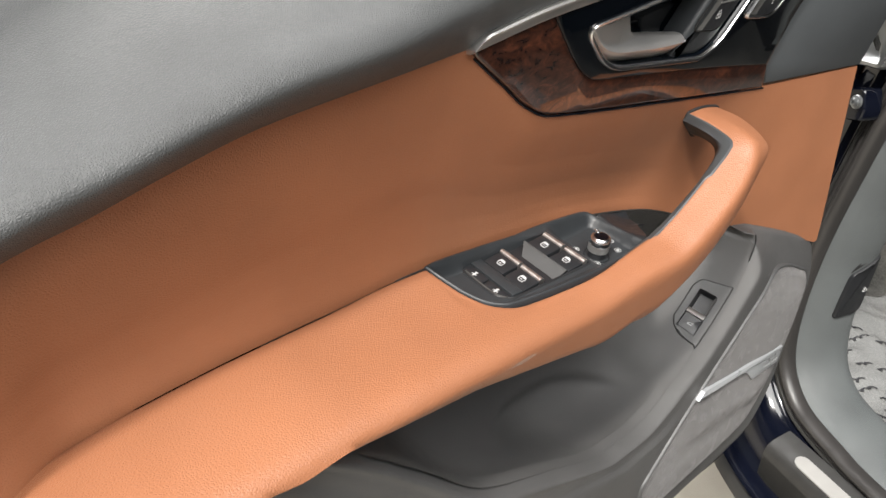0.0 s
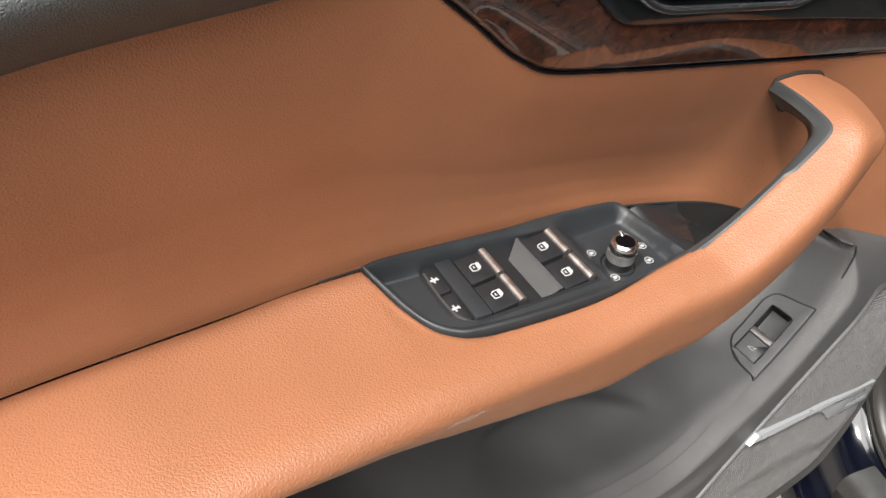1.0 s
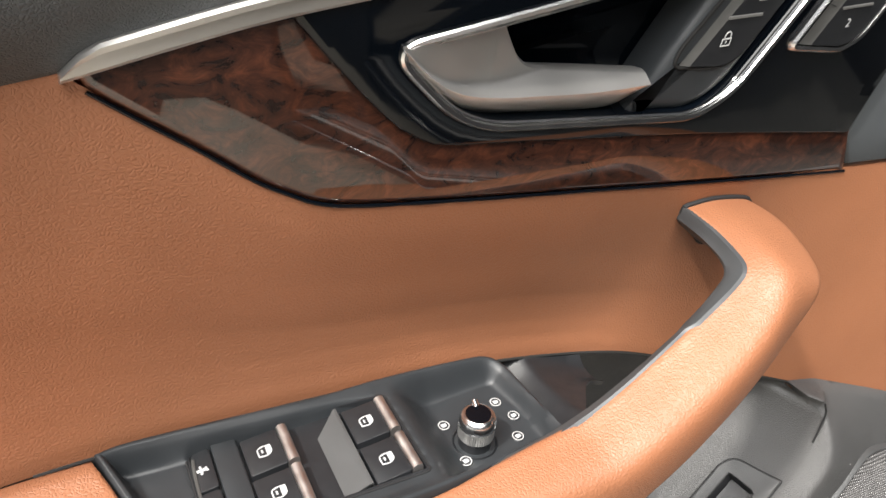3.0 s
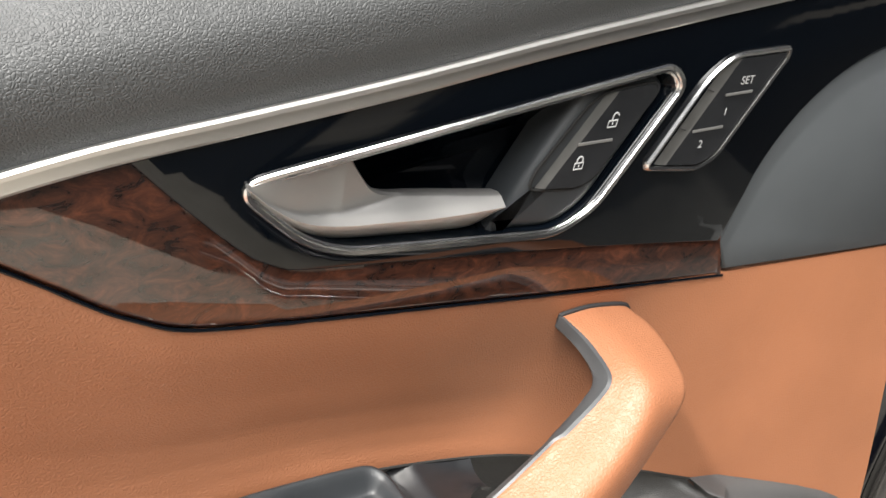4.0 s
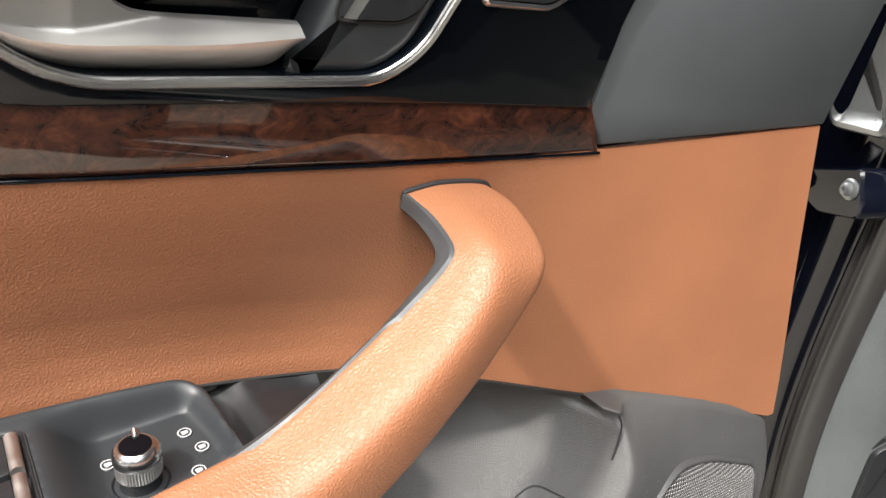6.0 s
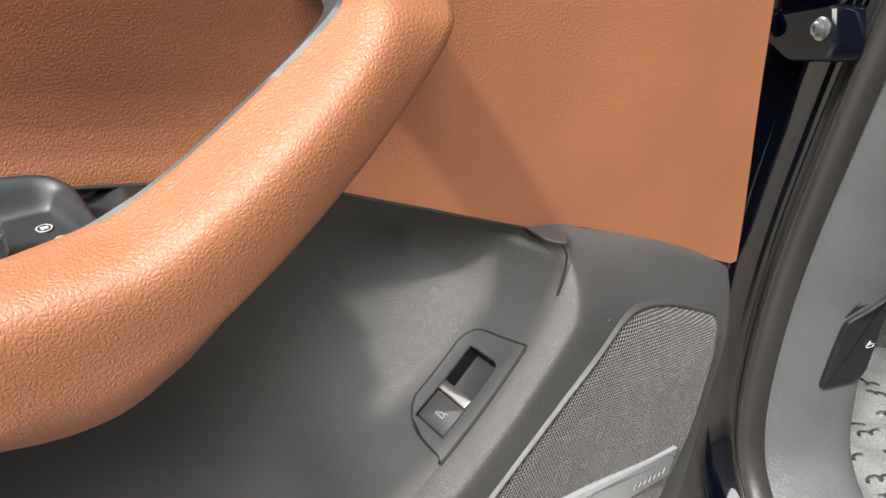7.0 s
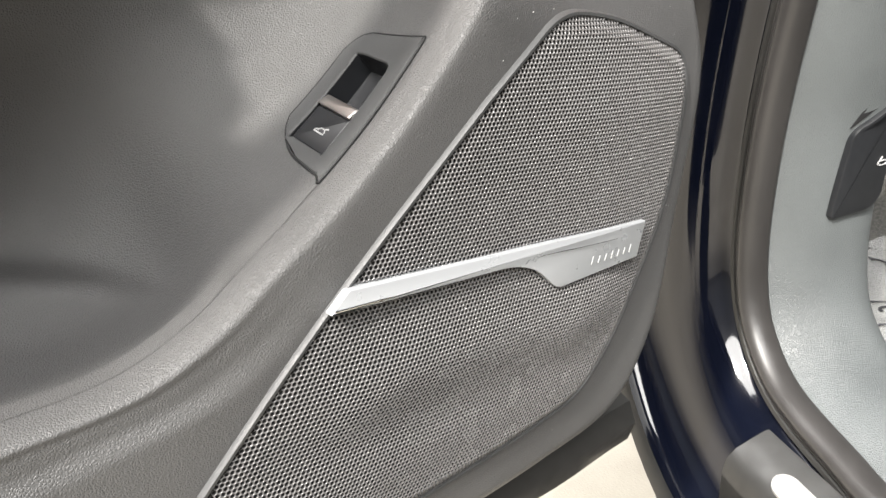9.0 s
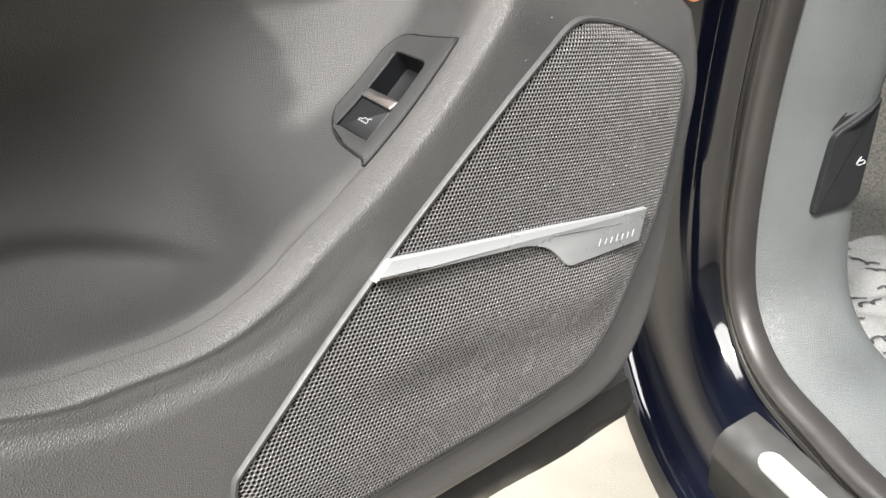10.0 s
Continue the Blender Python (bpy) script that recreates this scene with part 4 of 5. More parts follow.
# the wall behind the rim runs back into the door
ridge_s = np.concatenate([[0], np.cumsum(np.linalg.norm(np.diff(ridge_l, axis=0), axis=1))])
rt = np.gradient(ridge_l, axis=0)
rt /= np.linalg.norm(rt, axis=1)[:, None]
ridge_n = np.stack([rt[:, 1], -rt[:, 0]], 1)          # up and rearwards, into the hollow
S0 = float(ridge_s[int(np.argmin(np.linalg.norm(ridge_l - np.array(RIDGE[2]), axis=1)))])


def bow(s):
    """The four control points of the hollow's section at a place along the rim: from the rim, back into the door and up to the insert."""
    t = s + S0
    a = np.array([np.interp(t, ridge_s, ridge_l[:, k]) for k in (0, 1)])
    b = np.array([np.interp(t, ridge_s, ptop_l[:, k]) for k in (0, 1)])
    n = np.array([np.interp(t, ridge_s, ridge_n[:, k]) for k in (0, 1)])
    g = float(np.linalg.norm(b - a))
    d = min(0.074 + 0.020 * smooth(0.13, 0.28, s), 0.95 * g)
    yb, zb = insert_foot(b[0])
    yb += 0.003
    p0 = np.array([a[0], -0.020 + 0.024 * smooth(0.790, 0.804, a[1]), a[1]]) + np.array([n[0], 0, n[1]]) * 0.0002
    p3 = np.array([b[0], yb, zb + 0.003])
    rise = (0.16 - 0.36 * smooth(0.10, 0.18, s)) * g          # below the switch the hollow sinks behind the rim
    p1 = p0 + np.array([n[0] * rise, 1.2 * d, n[1] * rise])
    p2 = p3 + np.array([0.0, 1.0 * max(0.0, d + 0.01 - yb), -0.30 * g])
    return p0, p1, p2, p3


def bowed(c, t):
    u = 1 - t
    return u ** 3 * c[0] + 3 * u * u * t * c[1] + 3 * u * t * t * c[2] + t ** 3 * c[3]


def depth_t(c, y):
    lo, hi = 0.0, 0.45
    for _ in range(24):
        m = 0.5 * (lo + hi)
        lo, hi = (m, hi) if bowed(c, m)[1] < y else (lo, m)
    return lo


def wall_point(s, y, proud=0.0):
    """A place on the hollow's front wall: along the rim from the bend under its top, and into the door."""
    c = bow(s)
    t = s + S0
    n = np.array([np.interp(t, ridge_s, ridge_n[:, k]) for k in (0, 1)])
    p = bowed(c, depth_t(c, y))
    return p + proud * np.array([0.95 * n[0], -0.25, 0.95 * n[1]])


SW_FRAME = (0.017, 0.0895, -0.0195, 0.0125)      # along the rim, then into the door
SW_HOLE = (0.0325, 0.0815, -0.0125, 0.0070)
stations = np.unique(np.concatenate([ridge_s - S0, np.linspace(SW_HOLE[0], SW_HOLE[1], 24)]))
depths = np.unique(np.concatenate([np.linspace(-0.0195, 0.03, 14), np.linspace(SW_HOLE[2], SW_HOLE[3], 8)]))
grid_rows = []
for s in stations:
    c = bow(s)
    if 0.0 < s < 0.11:
        ts = [depth_t(c, y) for y in depths]
    else:
        ts = list(np.linspace(0, 0.2, len(depths)))
    ts += list(ts[-1] + (1 - ts[-1]) * np.linspace(1 / 40, 1, 40))
    row = []
    for t in ts:
        p = bowed(c, t)
        za = float(0.678 - 0.9 * max(0.0, p[0] + 0.185) ** 1.5 - 0.08 * max(0.0, -0.2 - p[0]))
        p[1] += 0.013 * smooth(za + 0.004, za - 0.016, p[2]) * smooth(-0.015, 0.020, p[1]) * smooth(0.075, 0.05, p[1])
        row.append(tuple(p))
    grid_rows.append(row)
wv, wf = sheet(grid_rows)
cols = len(depths) + 40
keep = []
for f in wf:
    i, j = f[0] // cols, f[0] % cols
    s = 0.5 * (stations[i] + stations[i + 1])
    y = 0.5 * (depths[j] + depths[j + 1]) if j + 1 < len(depths) else 1.0
    if not (SW_HOLE[0] < s < SW_HOLE[1] and SW_HOLE[2] < y < SW_HOLE[3]):
        keep.append(f)
part("door_pocket", mesh_of("door_pocket", wv, keep, 60), lower_plastic, door, "grained dark grey hollow above the door pocket")

# black tube that stands in for the shadow gap between the leather insert and the hollow
edge = [(x, insert_foot(x)[0] + 0.0004, insert_foot(x)[1] - 0.0004) for x in np.linspace(-0.40, 0.040, 100)]
part("insert_gap_line", mesh_of("insert_gap_line", *tube(edge, 0.0011, 8)), rubber, door, "thin black line for the shadow gap under the leather insert")

# tailgate switch in its frame on that wall
def on_wall(outline, proud):
    return [wall_point(s, y, proud) for s, y in outline]


SWF = loop([(SW_FRAME[0], SW_FRAME[2]), (SW_FRAME[0] + 0.006, SW_FRAME[3] - 0.003), (SW_FRAME[0] + 0.016, SW_FRAME[3] + 0.001), (SW_FRAME[1] - 0.012, SW_FRAME[3]), (SW_FRAME[1] - 0.002, SW_FRAME[3] - 0.010), (SW_FRAME[1], SW_FRAME[2])],
           [0.001, 0.006, 0.008, 0.010, 0.008, 0.001], 7)
SWH = loop([(SW_HOLE[0], SW_HOLE[2]), (SW_HOLE[0], SW_HOLE[3]), (SW_HOLE[1], SW_HOLE[3]), (SW_HOLE[1], SW_HOLE[2])], [0.004, 0.004, 0.0015, 0.0015], 7)
# the hole's outline takes as many points as the frame's, at matching turns
SWF, SWH = even(np.vstack([SWF, SWF[:1]]), 61)[:-1], even(np.vstack([SWH, SWH[:1]]), 61)[:-1]
centre = SWF.mean(0)
SWF = np.array(sorted(SWF, key=lambda p: math.atan2(p[1] - centre[1], p[0] - centre[0])))
centre = SWH.mean(0)
SWH = np.array(sorted(SWH, key=lambda p: math.atan2(p[1] - centre[1], p[0] - centre[0])))
tail = part("tailgate_switch", mesh_of("tailgate_switch", *rings([on_wall(SWF, -0.002), on_wall(SWF, 0.0008), on_wall(inset(SWF, 0.0005), 0.0014), on_wall(SWH, 0.0014), on_wall(inset(SWH, 0.0006), 0.0008)], False, False), 30), frame_plastic, door, "tailgate switch recessed in a dark grey frame")
part("frame_joint", mesh_of("frame_joint", *tube(on_wall(inset(SWF, -0.0003), 0.0004), 0.0006, 6, True)), dark_void, tail)


def wall_block(name, s0, s1, y0, y1, low, tops, mat, parent, label=""):
    o = loop([(s0, y0), (s0, y1), (s1, y1), (s1, y0)], 0.0008, 4)
    top = lambda p: tops[0] + (tops[1] - tops[0]) * (p[0] - s0) / (s1 - s0)
    ls = [[wall_point(*p, low) for p in o], [wall_point(*p, top(p) - 0.0005) for p in o], [wall_point(*p, top(p)) for p in inset(o, 0.0006)]]
    return part(name, mesh_of(name, *rings(ls), 35), mat, parent, label)


part("switch_recess", mesh_of("switch_recess", *rings([on_wall(inset(SWH, 0.0006), 0.0008), on_wall(inset(SWH, 0.0012), -0.004), on_wall(inset(SWH, 0.0024), -0.010), on_wall(0.5 * SWH + 0.5 * SWH.mean(0), -0.0102), on_wall(0.06 * SWH + 0.94 * SWH.mean(0), -0.0102)], True, False), 30), key_plastic, tail, "black finger recess")
tail_key = wall_block("switch_key", 0.0625, 0.0810, -0.0118, 0.0062, -0.010, (0.0005, 0.0), key_plastic, door, "black pull key with a car symbol")
wall_block("switch_tip", 0.0565, 0.0624, -0.0118, 0.0062, -0.007, (0.0008, 0.0026), tip_metal, tail, "satin metal lip of the key")
sign = [(-3, 0), (-2.8, 1.2), (-1.2, 1.5), (-0.2, 2.7), (1.9, 2.7), (2.9, 1.3), (2.9, 0)]


def drawn(points, size=0.00085):
    """Points of the sign, upright on the key."""
    return [wall_point(0.0735 - b * size, -0.0030 - a * size, 0.0007) for a, b in points]


part("car_symbol", mesh_of("car_symbol", *tube(drawn(sign), 0.00034, 6, True, 0.5, up=(-0.6, -0.3, 0.7))), mark_white, tail_key)
part("hatch_symbol", mesh_of("hatch_symbol", *tube(drawn([(1.9, 2.7), (3.4, 3.7), (4.0, 3.5)]), 0.00034, 6, False, 0.5, up=(-0.6, -0.3, 0.7))), mark_white, tail_key)

# loudspeaker grille
GRILLE = even(loop([(-0.142, 0.580), (-0.066, 0.653), (0.030, 0.7305), (0.068, 0.7545), (0.105, 0.7495), (0.1585, 0.7275), (0.1605, 0.705), (0.150, 0.645), (0.110, 0.577), (0.083, 0.551), (0.03, 0.5445), (-0.105, 0.538), (-0.135, 0.560)],
             [0.016, 0.05, 0.03, 0.03, 0.03, 0.010, 0.02, 0.06, 0.04, 0.03, 0.03, 0.03, 0.02], 6), 220)[:-1]


GCLOSED = np.vstack([GRILLE, GRILLE[:1]])


def grille_y(x, z):
    d = line_gap(GCLOSED, np.array((x, z)))
    side = max(smooth(0.03, 0.10, x), smooth(0.60, 0.565, z))
    roll = 1 - smooth(0.0, 0.032, abs(z - (0.612 - 0.10 * x)))
    return trim_y(x, z) - 0.0012 - (0.0008 + 0.003 * side) * smooth(0.0, 0.009, d) - (0.0015 + 0.0045 * roll) * smooth(0.0, 0.05, d)


grille = part("speaker_grille", mesh_of("speaker_grille", *rings([[(x, trim_y(x, z) - h, z) for x, z in inset(GRILLE, d)] for d, h in
              ((-0.0024, -0.002), (-0.0022, 0.0012), (-0.0012, 0.0024), (0.0002, 0.0022), (0.0010, 0.0008), (0.0012, -0.004))], False, False)), frame_plastic, door, "dark honeycomb loudspeaker grille with a thin frame")
# flat near-black backing in place of the shaded depth behind the mesh
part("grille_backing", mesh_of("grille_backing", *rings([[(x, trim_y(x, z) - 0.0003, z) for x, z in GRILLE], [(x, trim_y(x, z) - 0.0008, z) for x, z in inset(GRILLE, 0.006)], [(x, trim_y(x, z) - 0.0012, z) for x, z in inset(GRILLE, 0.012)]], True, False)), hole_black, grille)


PITCH = 0.0022
mesh_v, mesh_f, shade = [], [], []
turn = math.radians(-4)
ct, st = math.cos(turn), math.sin(turn)
area = inset(GRILLE, 0.0006)
# one cell: a six-sided patch of web with a round hole pressed through it
CELL = []
for k in range(12):
    a = math.radians(30 * k) + turn
    far = PITCH * (0.5774 if k % 2 else 0.5)
    lift = 0.00055 if k % 2 else 0.00042
    CELL.append([(r * math.cos(a), r * math.sin(a), h) for r, h in ((far, lift), (PITCH * 0.425, lift * 0.74), (PITCH * 0.378, -0.00010), (PITCH * 0.37, -0.0011))])
for i in range(-95, 96):
    for j in range(-90, 91):
        gx, gz = (i + 0.5 * (j % 2)) * PITCH, j * PITCH * 0.866
        cx, cz = 0.01 + gx * ct - gz * st, 0.645 + gx * st + gz * ct
        if not within((cx, cz), area):
            continue
        base = grille_y(cx, cz)
        sx = (grille_y(cx + 0.001, cz) - base) / 0.001
        sz = (grille_y(cx, cz + 0.001) - base) / 0.001
        n0 = len(mesh_v)
        for ring in CELL:
            for x, z, h in ring:
                mesh_v.append((cx + x, base + sx * x + sz * z - h, cz + z))
        for k in range(12):
            m = (k + 1) % 12
            for q in range(3):
                mesh_f.append((n0 + 4 * k + q, n0 + 4 * m + q, n0 + 4 * m + q + 1, n0 + 4 * k + q + 1))
                # hole walls take near-black: the shade inside the holes put into colour
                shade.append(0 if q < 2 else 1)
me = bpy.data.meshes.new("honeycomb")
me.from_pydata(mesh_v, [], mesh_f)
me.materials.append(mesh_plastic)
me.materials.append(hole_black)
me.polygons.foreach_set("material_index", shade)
me.polygons.foreach_set("use_smooth", [True] * len(mesh_f))
tagged(part("honeycomb", me, hole_black, grille, "fine grey honeycomb mesh, its holes shaded in black"), kind="stuff")

def bar_y(x, z):
    return trim_y(x, z) - 0.0034 - 0.003 * smooth(0.03, 0.10, x) - 0.0012 * smooth(0.655, 0.63, z)


BAR = loop([(-0.0672, 0.6535), (-0.0580, 0.6615), (0.1235, 0.6455), (0.1165, 0.6270), (0.0575, 0.6262), (0.0440, 0.6405), (0.0290, 0.6458)], [0.001, 0.001, 0.001, 0.001, 0.004, 0.010, 0.014], 6)
badge = part("grille_bar", mesh_of("grille_bar", *plate(BAR, 0.0022, 0.004, 0.0007, surface=bar_y)), bar_metal, door, "satin metal bar across the grille")
ridge_line = [(x, bar_y(x, z) - 0.0022, z) for x, z in even([(-0.0650, 0.6548), (0.0, 0.6500), (0.040, 0.6468), (0.100, 0.6415)], 24)]
part("bar_ridge", mesh_of("bar_ridge", *tube(ridge_line, [0.0006 * (1 - 0.8 * k / 23) for k in range(24)], 8)), bright, badge, "bright lower edge of the bar")
for k in range(7):
    x = 0.0805 + 0.0048 * k
    z = 0.6342 - 0.0002 * k
    up_to = 0.0026 if k in (0, 3, 6) else 0.0019
    part("badge_bar", mesh_of("badge_bar", *tube([(x, bar_y(x, z) - 0.0023, z - 0.0016), (x + 0.0014, bar_y(x, z) - 0.0023, z + up_to)], 0.00065, 6, False, 0.4)), mark_white, badge)

# dust specks on the trim
rng = random.Random(11)
dust = []
for k in range(90):
    x, z = rng.uniform(-0.02, 0.17), rng.uniform(0.52, 0.785)
    if within((x, z), GRILLE) or line_gap(GCLOSED, np.array((x, z))) < 0.004 or z < 0.80 - 0.9 * max(0.0, 0.04 - x) - 0.22 and x < 0.05:
        continue
    if x > float(np.interp(z, [0.52, 0.57, 0.64, 0.71, 0.76], [0.10, 0.14, 0.155, 0.168, 0.155])) or x < float(np.interp(z, [0.65, 0.70, 0.763, 0.79], [-0.05, -0.02, 0.04, 0.055])):
        continue
    h = rng.uniform(0.00015, 0.00035)
    y = trim_y(x, z)
    dust.append(tube([(x - h, y - 0.0001, z), (x, y - 0.00025, z + h * rng.random()), (x + h, y - 0.0001, z + h)], h * 0.7, 5, flat=0.5))
tagged(part("dust_specks", mesh_of("dust_specks", *joined(*dust)), mark_grey, lower_trim, "pale specks of dust"), kind="stuff")

# door shell behind the trim, and the rubber along its bottom
shell = loop([(-0.95, 0.46), (0.13, 0.46), (0.205, 0.50), (0.222, 0.62), (0.226, 0.95), (0.24, 1.13), (-0.95, 1.05)], [0.05, 0.05, 0.06, 0.1, 0.1, 0.01, 0.05], 8)
part("door_shell", mesh_of("door_shell", *rings([[(x, 0.106, z) for x, z in inset(shell, 0.01)], [(x, 0.112, z) for x, z in shell], [(x, 0.15, z) for x, z in shell], [(x, 0.165, z) for x, z in inset(shell, -0.012)], [(x, 0.19, z) for x, z in inset(shell, -0.012)]])), paint, door, "black painted door shell")
rows = []
for x in np.linspace(-0.9, 0.166, 60):
    k = 0.0012 * math.sin(50 * x)
    rows.append([(x, 0.055, 0.512), (x, 0.012, 0.508), (x, -0.012, 0.498), (x, -0.018, 0.484), (x, -0.014 + k, 0.468), (x, 0.0, 0.459), (x, 0.02, 0.462), (x, 0.05, 0.475)])
part("bottom_rubber", mesh_of("bottom_rubber", *sheet(rows, wrap=True, caps=True)), rubber, door, "black rubber flap under the door")
# near-black sheet put in for the dark gap between trim and pillar
edge_rows = []
for z in np.linspace(0.50, 1.10, 40):
    x = float(np.interp(z, [0.50, 0.60, 0.75, 0.95, 1.12], [0.10, 0.156, 0.172, 0.180, 0.198]))
    y = face(x, z) + 0.016 if z > 0.745 else -0.008
    edge_rows.append([(x - 0.006, y, z), (x + 0.003, y + 0.008, z), (x + 0.008, y + 0.03, z), (x + 0.01, 0.085, z)])
part("trim_gap", mesh_of("trim_gap", *sheet(edge_rows, (-0.002, 0, 0))), dark_void, door, "near-black sheet for the dark gap at the trim's front edge")
rear_rows = [[(x, y, z) for z in np.linspace(0.47, 0.965, 20)] for x, y in ((-0.655, 0.02), (-0.67, 0.012), (-0.72, 0.008), (-0.80, 0.012), (-0.95, 0.03))]
part("rear_trim", mesh_of("rear_trim", *sheet(rear_rows, (0, 0.004, 0))), lower_plastic, door, "dark grey trim behind the armrest")

# ---------------------------------------------------------------- car body round the opening
BQ = np.array([0.34, -0.05, 0.0])
BR = np.array([-0.4228, -0.9062, 0.0])      # rearwards along the body
BN = np.array([0.9062, -0.4228, 0.0])       # into the cabin


def body(u, n, z):
    return BQ + u * BR + n * BN + np.array([0, 0, z])


OPEN = [(0.03, 1.16), (-0.012, 1.0), (-0.046, 0.872), (-0.062, 0.80), (-0.078, 0.72), (-0.0885, 0.64), (-0.0905, 0.555), (-0.080, 0.495), (-0.056, 0.456), (-0.016, 0.428), (0.05, 0.413), (0.12, 0.403), (0.35, 0.395), (0.9, 0.39)]
open_l = even(OPEN, 150)
tang = np.gradient(open_l, axis=0)
tang /= np.linalg.norm(tang, axis=1)[:, None]
outw = np.stack([tang[:, 1], -tang[:, 0]], 1)        # away from the opening
outw *= np.where(outw[:, :1] * 0 + np.sum(outw * np.array([-1.0, -0.6]), 1)[:, None] > 0, 1, -1)


def along(profile, scale=None):
    """A skin swept along the opening: profile of steps away from it and into the cabin."""
    rows = []
    for i in range(len(open_l)):
        row = []
        for o, n in profile:
            u, z = open_l[i] + outw[i] * o
            row.append(body(u, n, z))
        rows.append(row)
    return rows


car_body = thing("car", tuple(body(0.2, 0.0, 0.0)), "dark blue car body at the open door", "car")
part("door_frame", mesh_of("door_frame", *sheet(along(spline([(-0.008, 0.004), (0.012, 0.0), (0.021, -0.004), (0.028, -0.016), (0.040, -0.029), (0.060, -0.038), (0.082, -0.045), (0.100, -0.055), (0.108, -0.068), (0.106, -0.078)], 40)))), paint, car_body, "glossy dark blue painted door opening")
seal_a = [(0.006, 0.003), (0.008, -0.006), (0.004, -0.011), (-0.001, -0.009), (-0.005, -0.016), (-0.011, -0.018), (-0.017, -0.012), (-0.019, -0.002), (-0.016, 0.006), (0, 0.008)]
part("door_seal", mesh_of("door_seal", *sheet(along(np.vstack([spline(seal_a, 40)])), wrap=True, caps=True)), seal_skin, car_body, "dark grey rubber door seal")
part("seal_lip", mesh_of("seal_lip", *sheet(along([(0.005, 0.0), (0.010, -0.009), (0.0130, -0.010), (0.0140, -0.006), (0.010, 0.002)]), wrap=True, caps=True)), rubber, car_body, "black rubber lip of the seal")
kick_prof = spline([(-0.014, 0.004), (-0.018, 0.012), (-0.024, 0.024), (-0.031, 0.045), (-0.034, 0.070), (-0.033, 0.084), (-0.028, 0.092), (-0.012, 0.096), (0.05, 0.097)], 30)
part("kick_panel", mesh_of("kick_panel", *sheet(along(kick_prof), (0.003, 0.003, -0.003))), cabin_plastic, car_body, "grey plastic side trim of the footwell")

# bonnet release
def kicked(du, n, z, proud=0.0):
    i = int(np.argmin(np.abs(open_l[:, 1] - z) + (open_l[:, 0] > 0.1)))
    o = float(np.interp(n, kick_prof[:, 1], kick_prof[:, 0]))
    u = open_l[i][0] - o + du
    return body(u + proud, n, z)


REL = loop([(0.044, 0.566), (0.050, 0.638), (0.070, 0.652), (0.092, 0.668), (0.092, 0.584), (0.080, 0.574)], [0.006, 0.008, 0.01, 0.003, 0.006, 0.01], 6)
rel = part("release_lever", mesh_of("release_lever", *rings([[kicked(0, n, z, h) for n, z in inset(REL, d)] for d, h in ((0, -0.012), (0, 0.0025), (0.001, 0.0045), (0.003, 0.005))])), key_plastic, car_body, "dark bonnet release lever")
part("lever_gap", mesh_of("lever_gap", *rings([[kicked(0, n, z, h) for n, z in loop([(0.049, 0.640), (0.056, 0.653), (0.092, 0.686), (0.092, 0.670), (0.064, 0.653)], 0.003, 4)] for h in (-0.01, 0.001)])), dark_void, rel)
part("bonnet_symbol", mesh_of("bonnet_symbol", *tube([kicked(0, n, z, 0.0053) for n, z in even([(0.0800, 0.6175), (0.0765, 0.6125), (0.0780, 0.6105), (0.0840, 0.6110), (0.0858, 0.6130), (0.0825, 0.6145), (0.0790, 0.6140)], 24)], 0.0006, 6)), mark_white, rel)

# hinge, bolt and cover on the front edge of the opening
hinge = part("hinge", mesh_of("hinge", *rings([[body(u, n, z) for u, z in inset(loop([(-0.118, 0.883), (-0.100, 0.897), (-0.041, 0.910), (-0.033, 0.885), (-0.035, 0.870), (-0.078, 0.863), (-0.108, 0.874)], 0.006, 5), d)] for d, n in ((0, -0.02), (0, -0.044), (0.002, -0.047), (0.004, -0.047))])), paint, car_body, "dark painted door hinge")


def nut(u, z, n, r):
    ls = []
    for rr, h in ((r, 0), (r, 0.0025), (r * 0.85, 0.0035), (r * 0.62, 0.0035), (r * 0.6, 0.007), (r * 0.45, 0.008), (r * 0.25, 0.008), (r * 0.22, 0.006)):
        ls.append([body(u + rr * math.cos(a), n - h, z + rr * math.sin(a)) for a in np.linspace(0, 2 * math.pi, 24, endpoint=False)])
    return rings(ls)


part("bolt", mesh_of("bolt", *nut(-0.0475, 0.8915, -0.046, 0.0085)), grey_metal, hinge, "grey steel bolt")
part("hinge_arm", mesh_of("hinge_arm", *tube([body(-0.10, -0.045, 0.889), body(-0.125, -0.06, 0.886), body(-0.16, -0.075, 0.884)], 0.009, 10, flat=1.3)), paint, hinge)
box = loop([(-0.098, 0.932), (-0.122, 1.04), (-0.028, 1.04), (-0.0285, 0.945), (-0.036, 0.9325)], [0.014, 0.01, 0.01, 0.01, 0.008], 6)
part("hinge_cover", mesh_of("hinge_cover", *rings([[body(u, n, z) for u, z in inset(box, d)] for d, n in ((0, -0.01), (0, -0.036), (0.002, -0.040), (0.006, -0.041), (0.012, -0.037), (0.02, -0.036))])), grey_metal, car_body, "grey metal bracket above the hinge")

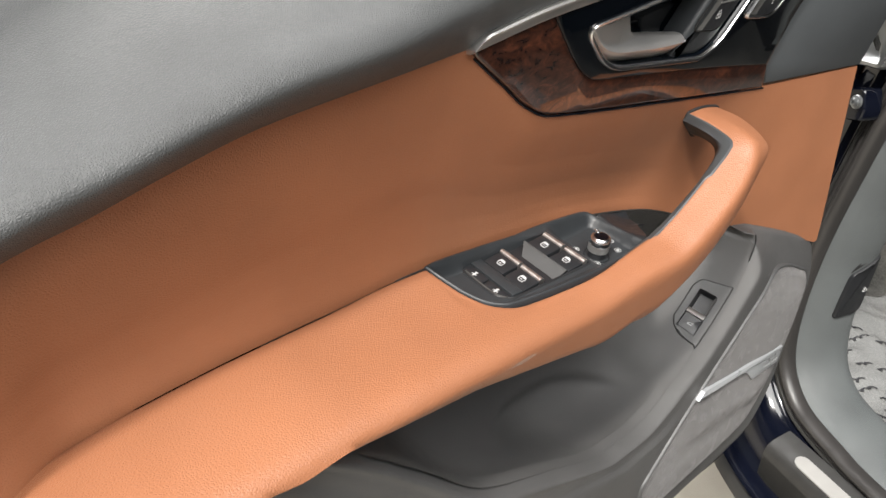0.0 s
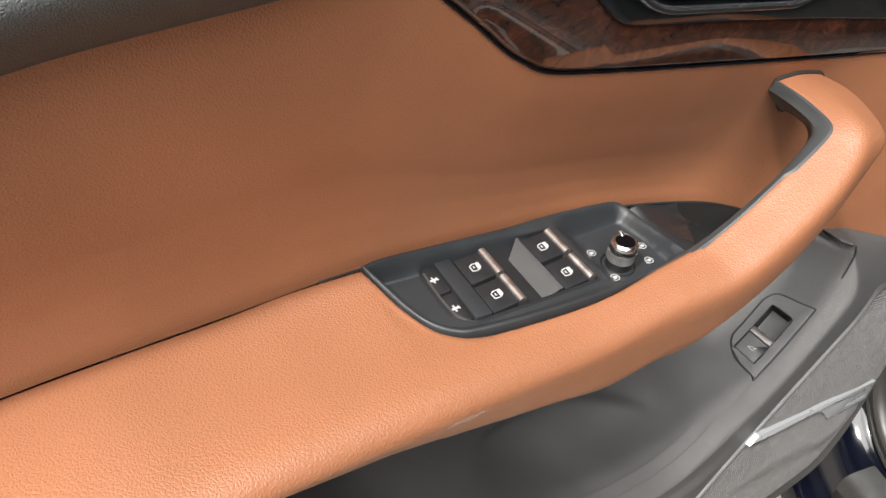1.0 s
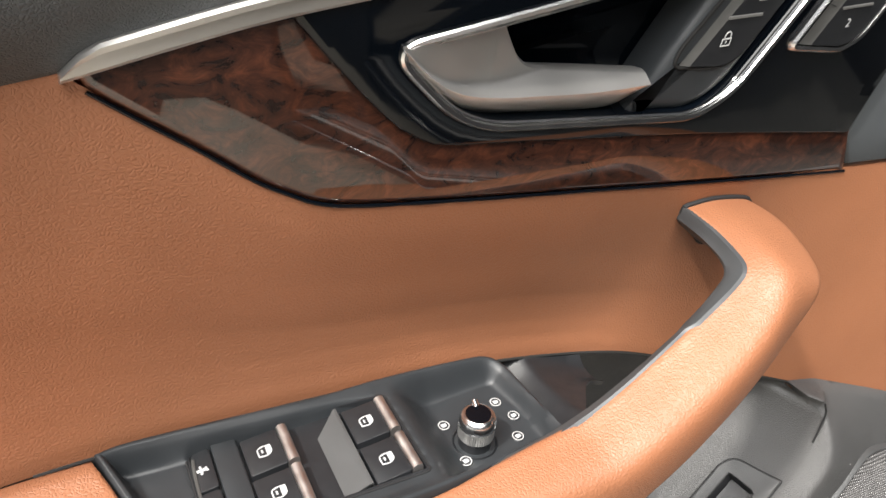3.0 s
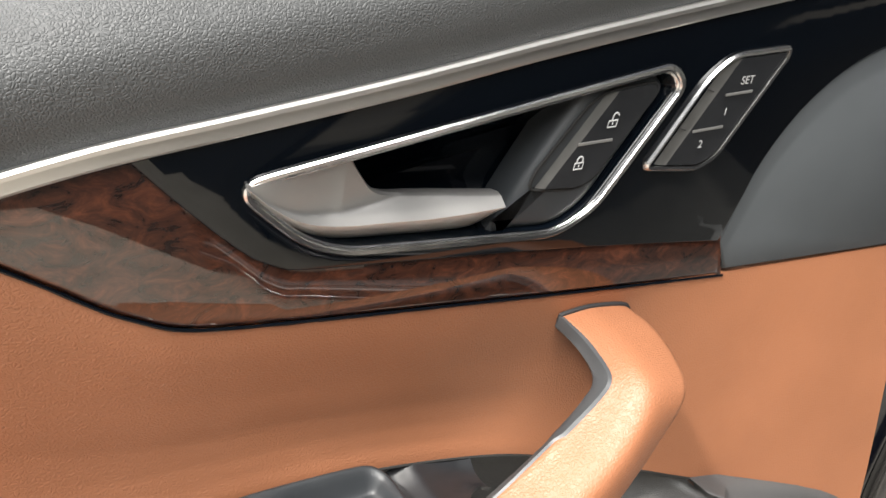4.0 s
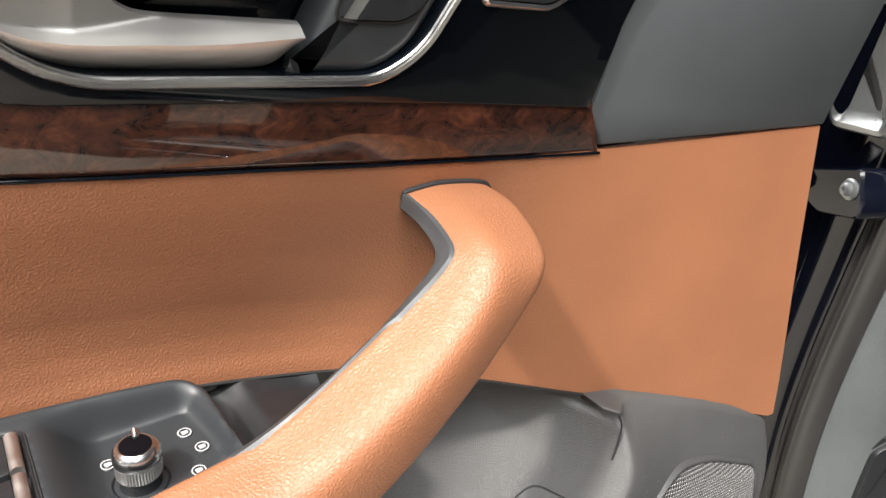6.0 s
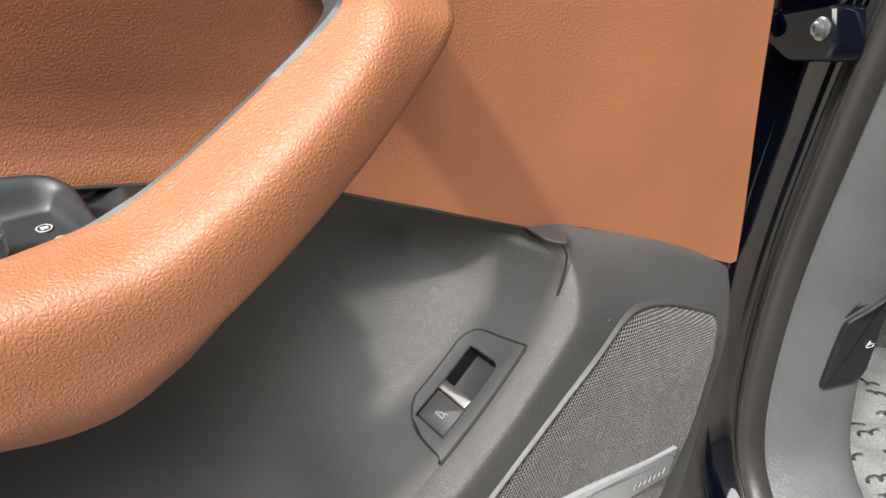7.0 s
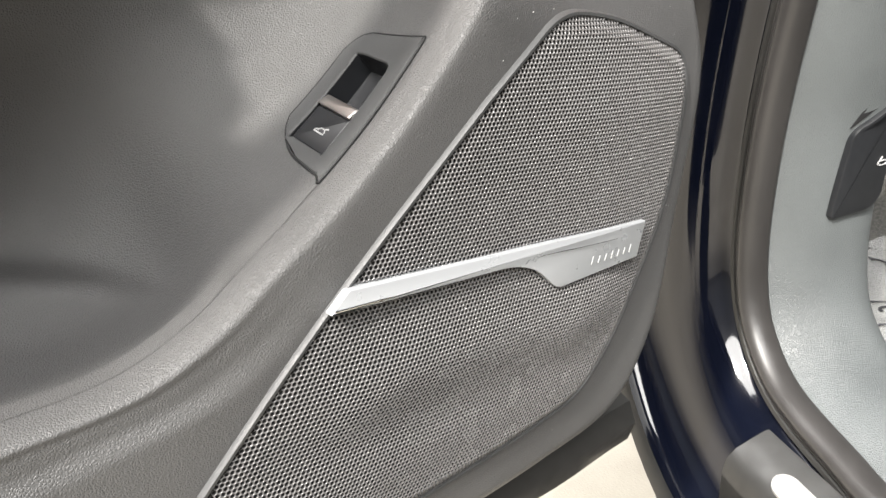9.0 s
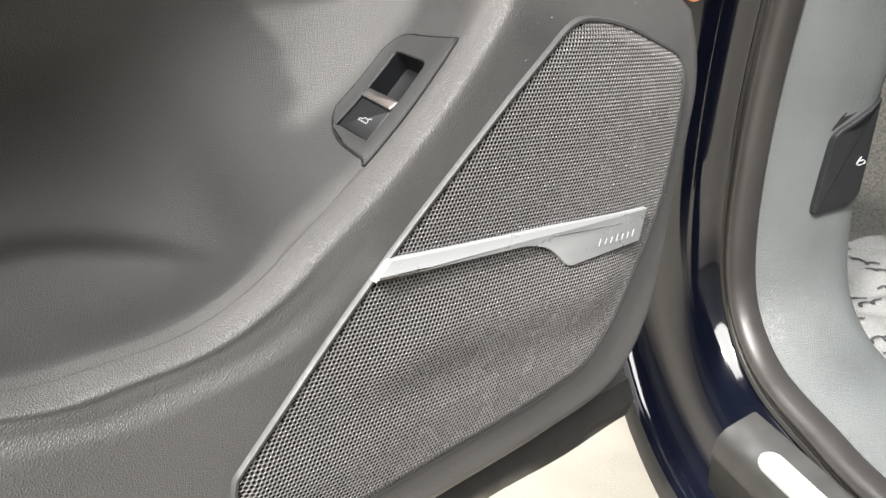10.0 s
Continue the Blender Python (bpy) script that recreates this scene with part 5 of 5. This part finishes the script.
# sill with tread plate
rows = []
for u in np.linspace(-0.02, 0.9, 40):
    k = smooth(0.02, 0.1, u)
    rows.append([body(u, n, z) for n, z in ((-0.012, 0.402), (-0.026, 0.396 - 0.002 * k), (-0.040, 0.389), (-0.048, 0.381), (-0.051, 0.368), (-0.051, 0.33))])
part("sill_cover", mesh_of("sill_cover", *sheet(rows, (0, 0, -0.004))), rubber, car_body, "dark grey plastic sill cover")
rows = []
for u in np.concatenate([np.linspace(0.024, 0.038, 8), np.linspace(0.045, 0.85, 24)]):
    w = 0.0088 * math.sqrt(max(0.02, 1 - (1 - min(1.0, (u - 0.024) / 0.014)) ** 2))
    rows.append([body(u, -0.036 + a * w, 0.3935 + a * w * 0.5) for a in (-1, -0.5, 0, 0.5, 1)])
part("tread_plate", mesh_of("tread_plate", *sheet(rows, (0, 0, -0.002))), sticker, car_body, "pale aluminium tread plate")
part("sill_flange", mesh_of("sill_flange", *sheet(along([(0.118, -0.066), (0.126, -0.074), (0.140, -0.076), (0.146, -0.070), (0.140, -0.062), (0.124, -0.060)]), wrap=True, caps=True)), rubber, car_body, "black lower flange of the door opening")

# footwell, seen past the seal
rows = [[body(u, n, z) for n in np.linspace(0.085, 1.3, 30)] for u, z in ((-0.75, 0.9), (-0.62, 0.62), (-0.50, 0.42), (-0.42, 0.375), (-0.2, 0.365), (0.1, 0.362), (0.6, 0.365), (1.2, 0.37))]
part("footwell_carpet", mesh_of("footwell_carpet", *sheet(rows, (0, 0, -0.01))), carpet, car_body, "grey carpet of the footwell")

film = thing("protective_film", tuple(body(-0.2, 0.25, 0.375)), "crumpled clear plastic film lying on the footwell carpet", "plastic film")
rows = []
for i, u in enumerate(np.linspace(-0.36, 0.06, 50)):
    row = []
    for j, n in enumerate(np.linspace(0.094, 0.55, 44)):
        e = 0.018 * noise.noise((u * 9, n * 9, 3)) + 0.012 * noise.noise((u * 25, n * 25, 7))
        du = 0.03 * noise.noise((n * 12, 2, 2)) if i in (0, 49) else 0
        row.append(body(u + du, n + (0.012 * noise.noise((u * 14, 5, 1)) if j == 0 else 0), 0.395 + e + 0.04 * smooth(0.20, 0.094, n) * (0.7 + 0.6 * noise.noise((u * 7, 4, 4)))))
    rows.append(row)
part("film_sheet", mesh_of("film_sheet", *sheet(rows), 80), film_plastic, film, "thin clear creased sheet")
rng = random.Random(4)
for k in range(44):
    u, n = -0.33 + 0.035 * (k % 11) + 0.012 * rng.random(), 0.13 + 0.065 * (k // 11) + 0.02 * rng.random()
    lean, wave = rng.uniform(0.2, 0.9), rng.uniform(5, 9)
    a = []
    for t in np.linspace(-1, 1, 15):
        uu, nn = u + 0.013 * t * lean + 0.004 * math.sin(wave * t), n + 0.013 * t + 0.004 * math.cos(wave * t)
        a.append(body(uu, nn, 0.4085 + 0.018 * noise.noise((uu * 9, nn * 9, 3)) + 0.012 * noise.noise((uu * 25, nn * 25, 7)) + 0.04 * smooth(0.20, 0.094, nn) * (0.7 + 0.6 * noise.noise((uu * 7, 4, 4))) - 0.012))
    part("ink_bar", mesh_of("ink_bar", *tube(a, 0.0019, 5, flat=0.4, up=(0, 0, 1))), ink, film)

# ---------------------------------------------------------------- surroundings
ground = new("ground", mesh_of("ground", *sheet([[(x, y, 0.0) for y in np.linspace(-60, 60, 5)] for x in np.linspace(-60, 60, 5)], (0, 0, -0.1))))
ground.data.materials.append(concrete)
tagged(ground, "pale concrete floor under the car", "floor", kind="structure")


# unseen dark panels, added to block light and darken reflections in the gloss trim
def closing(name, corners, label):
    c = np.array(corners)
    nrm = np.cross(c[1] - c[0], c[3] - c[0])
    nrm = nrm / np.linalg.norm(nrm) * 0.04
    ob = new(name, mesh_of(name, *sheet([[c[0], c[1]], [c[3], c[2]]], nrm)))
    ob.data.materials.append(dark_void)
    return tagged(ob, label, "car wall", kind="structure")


closing("ceiling", [body(0.3, 0.06, 1.55), body(2.2, 0.06, 1.55), body(2.2, 1.5, 1.55), body(0.3, 1.5, 1.55)], "unseen dark panel added over the cabin to block light")
closing("block_far", [body(-0.8, 1.45, 0.3), body(2.2, 1.45, 0.3), body(2.2, 1.45, 1.0), body(-0.8, 1.45, 1.0)], "unseen dark panel added to close the cabin's far side")
closing("block_rear", [body(0.75, 0.08, 0.3), body(0.75, 1.45, 0.3), body(0.75, 1.45, 1.2), body(0.75, 0.08, 1.2)], "unseen dark panel added to close the cabin's seat side")
closing("block_front", [body(-0.8, 0.2, 0.3), body(-0.8, 1.45, 0.3), body(-0.8, 1.45, 1.0), body(-0.8, 0.2, 1.0)], "unseen dark panel added to close the footwell's front")
# added blocker: keeps the sunlit floor out of the gloss panel's reflection
closing("block_side", [body(0.92, 0.0, 0.03), body(3.2, 0.0, 0.03), body(3.2, 0.0, 1.45), body(0.92, 0.0, 1.45)], "unseen dark blocker added behind the door opening")
